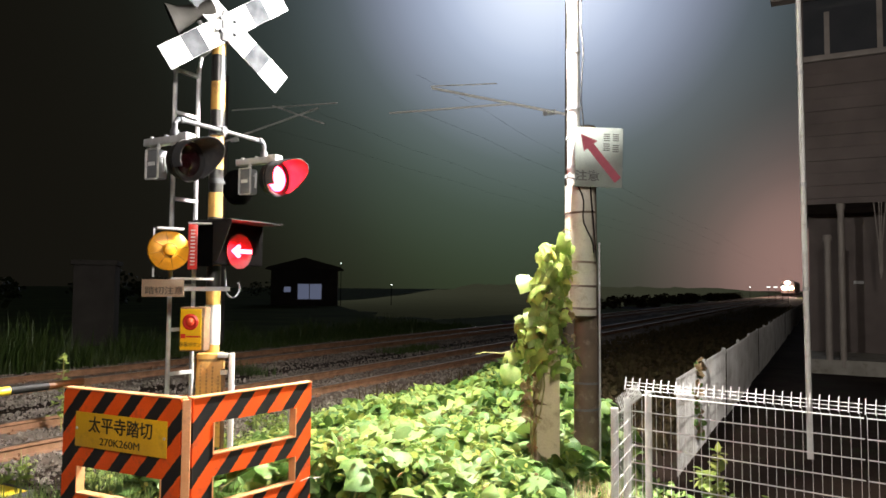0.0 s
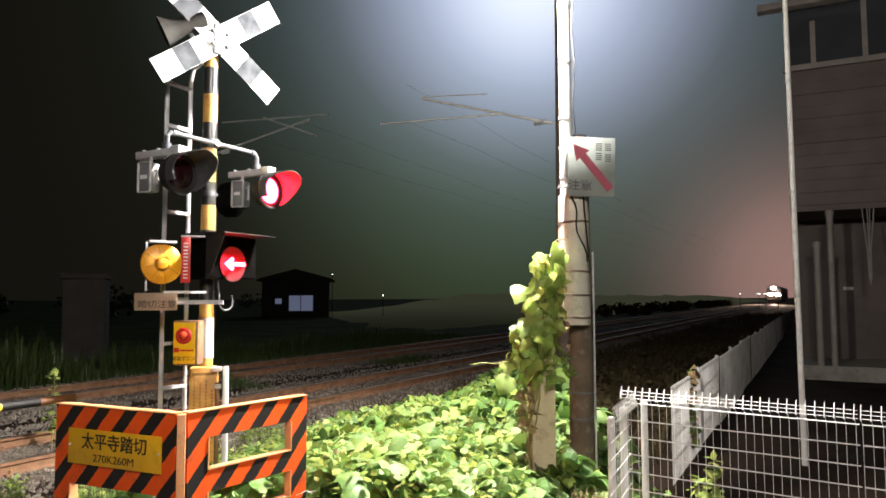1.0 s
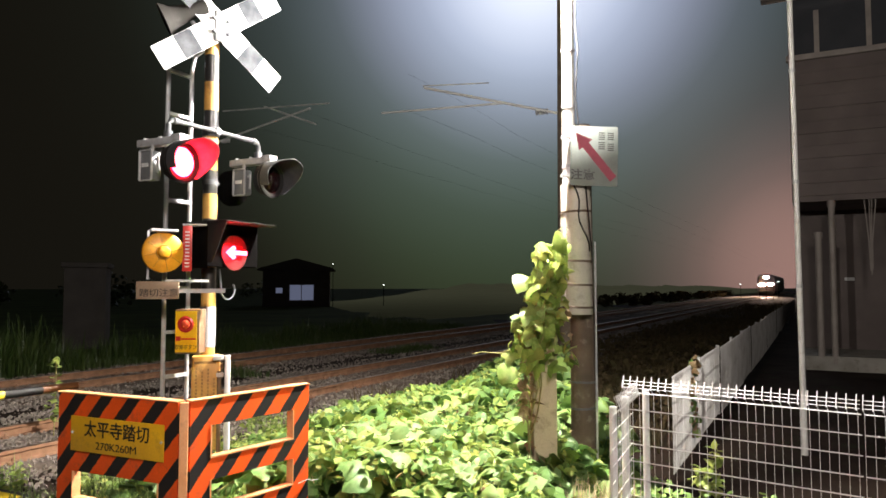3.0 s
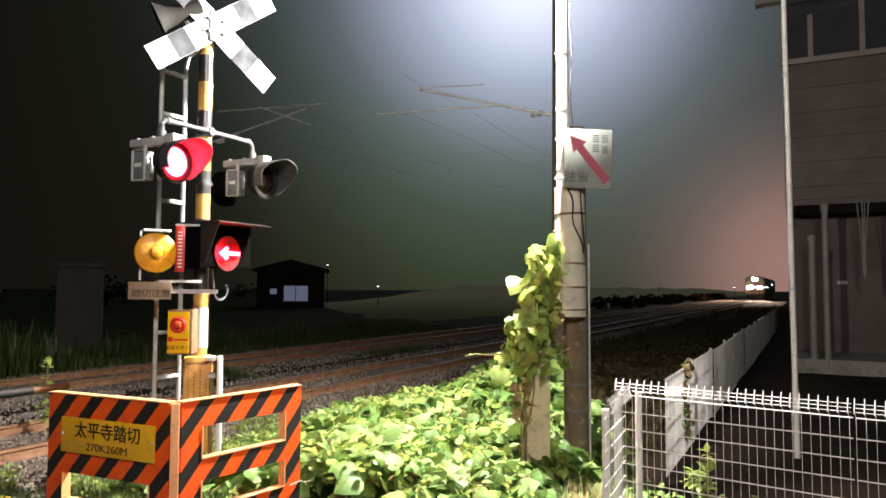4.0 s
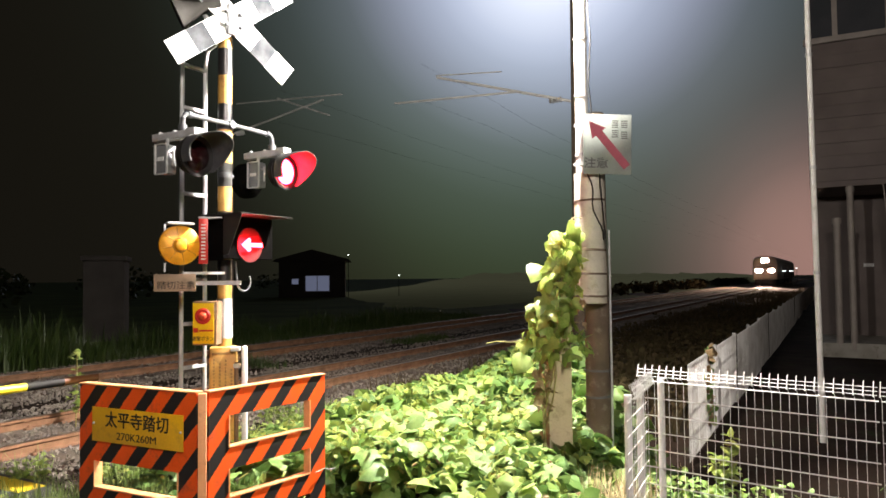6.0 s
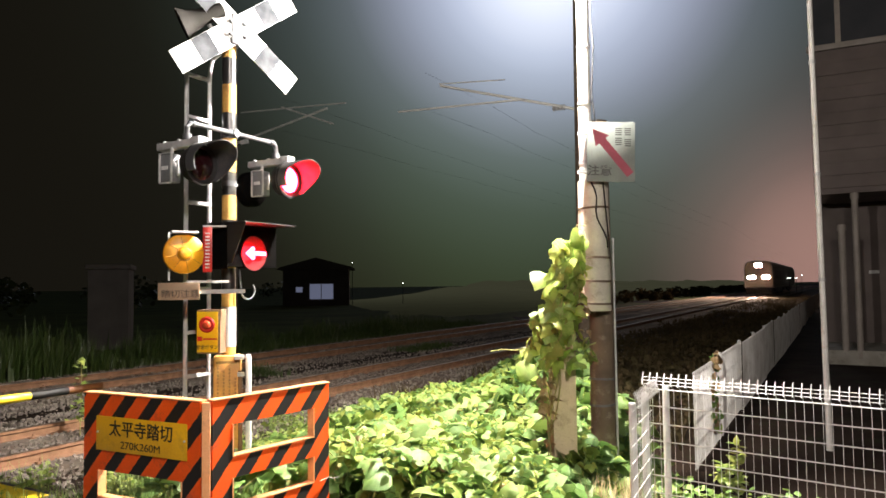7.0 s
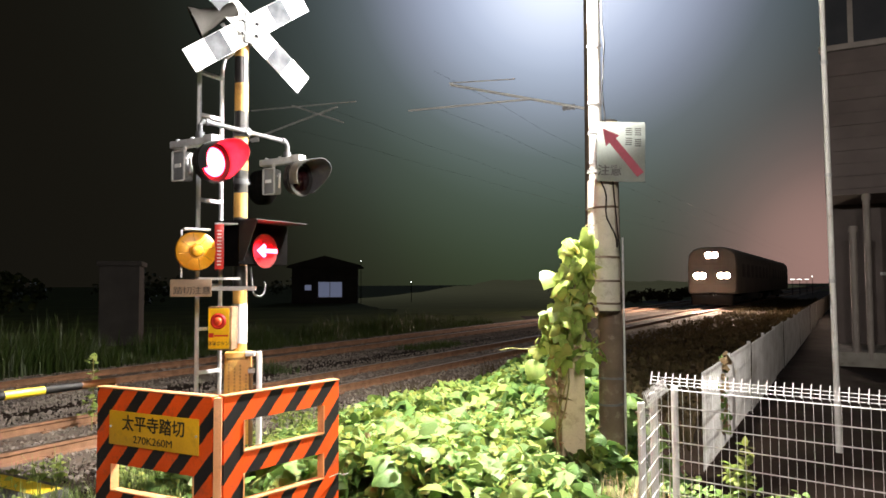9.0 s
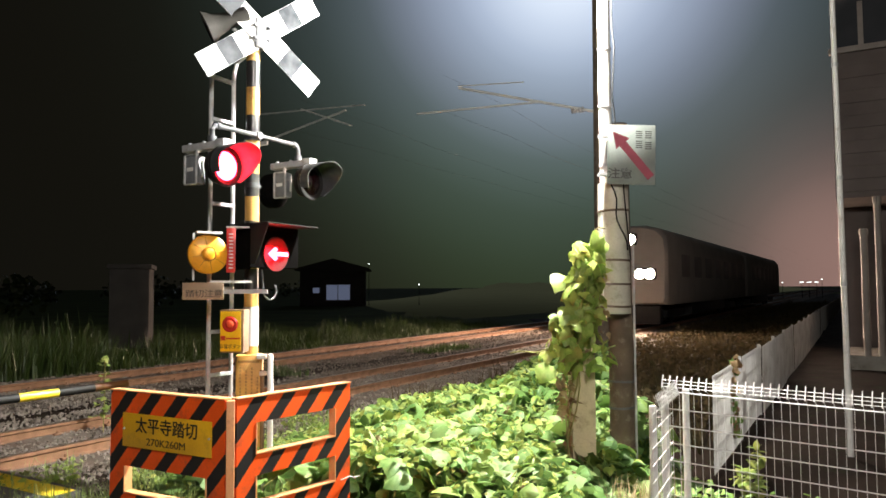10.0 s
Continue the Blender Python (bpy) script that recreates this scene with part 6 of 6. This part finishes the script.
blades("trackside_grass", 14000, spot_path, "dry brown scrub grass between the track and the fence", M_drygrass, (0.007, 0.016), (0.2, 0.6), 8, 30)

def make_scrub():
    rnd = random.Random(52)
    ms = []
    while len(ms) < 9000:
        s, n = 4.5 + 30 * rnd.random() ** 1.4, rnd.uniform(1.5, 5.3)
        if n + 0.33 * s < 5.0 and s < 9:
            continue
        x, y, _ = rail(s, n)
        k = rnd.uniform(0.04, 0.11)
        ms.append(pose(x, y, ground_z(x, y) + rnd.random() * (0.22 + 0.2 * noise.noise((s * 0.7, n, 4))), 0, 0, rnd.uniform(0, 360)) @ pose(0, 0, 0, rnd.gauss(-15, 35), rnd.gauss(0, 35), 0) @ Matrix.Diagonal((k, k, k, 1)))
    many("trackside_scrub", LEAF_V, LEAF_F, ms, M_drygrass, "low brown scrub between the track and the fence", "scrub")


make_scrub()
make_far()
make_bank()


def motions():
    # lamps flash in turn; each change is a half turn of the lens
    to_left = [0.1, 1.3333, 2.5333, 3.7, 4.9, 6.1667, 7.4333, 8.6333, 9.8333]
    to_right = [0.7, 1.9333, 3.1333, 4.3, 5.5667, 6.8333, 8.0333, 9.2333]
    turns = sorted([(t, 0) for t in to_left] + [(t, 1) for t in to_right])
    for i, rotor in enumerate(ROTORS):
        p = rotor.location.copy()
        lit = i == 1
        ang = 0.0 if lit else 179.0
        rows = [(0.0, pose(*p, 0, 0, ang))]
        for t, side in turns:
            goal = 0.0 if side == i else 179.0
            rows.append((t, pose(*p, 0, 0, ang)))
            rows.append((t + 0.0334, pose(*p, 0, 0, 89.5)))
            rows.append((t + 0.0667, pose(*p, 0, 0, goal)))
            ang = goal
        rows.append((10.0, pose(*p, 0, 0, ang)))
        walk(rotor, rows)
    walk(TRAIN, [(t, pose(*rail(s, NEAR, 0), 0, 0, RZ)) for t, s in TRAIN_ROWS])


TRAIN_ROWS = [(0.0, 172.9), (2.5, 135.5), (5.0, 102.7), (7.5, 67.8), (9.0, 40.6), (10.0, 20.5)]
motions()
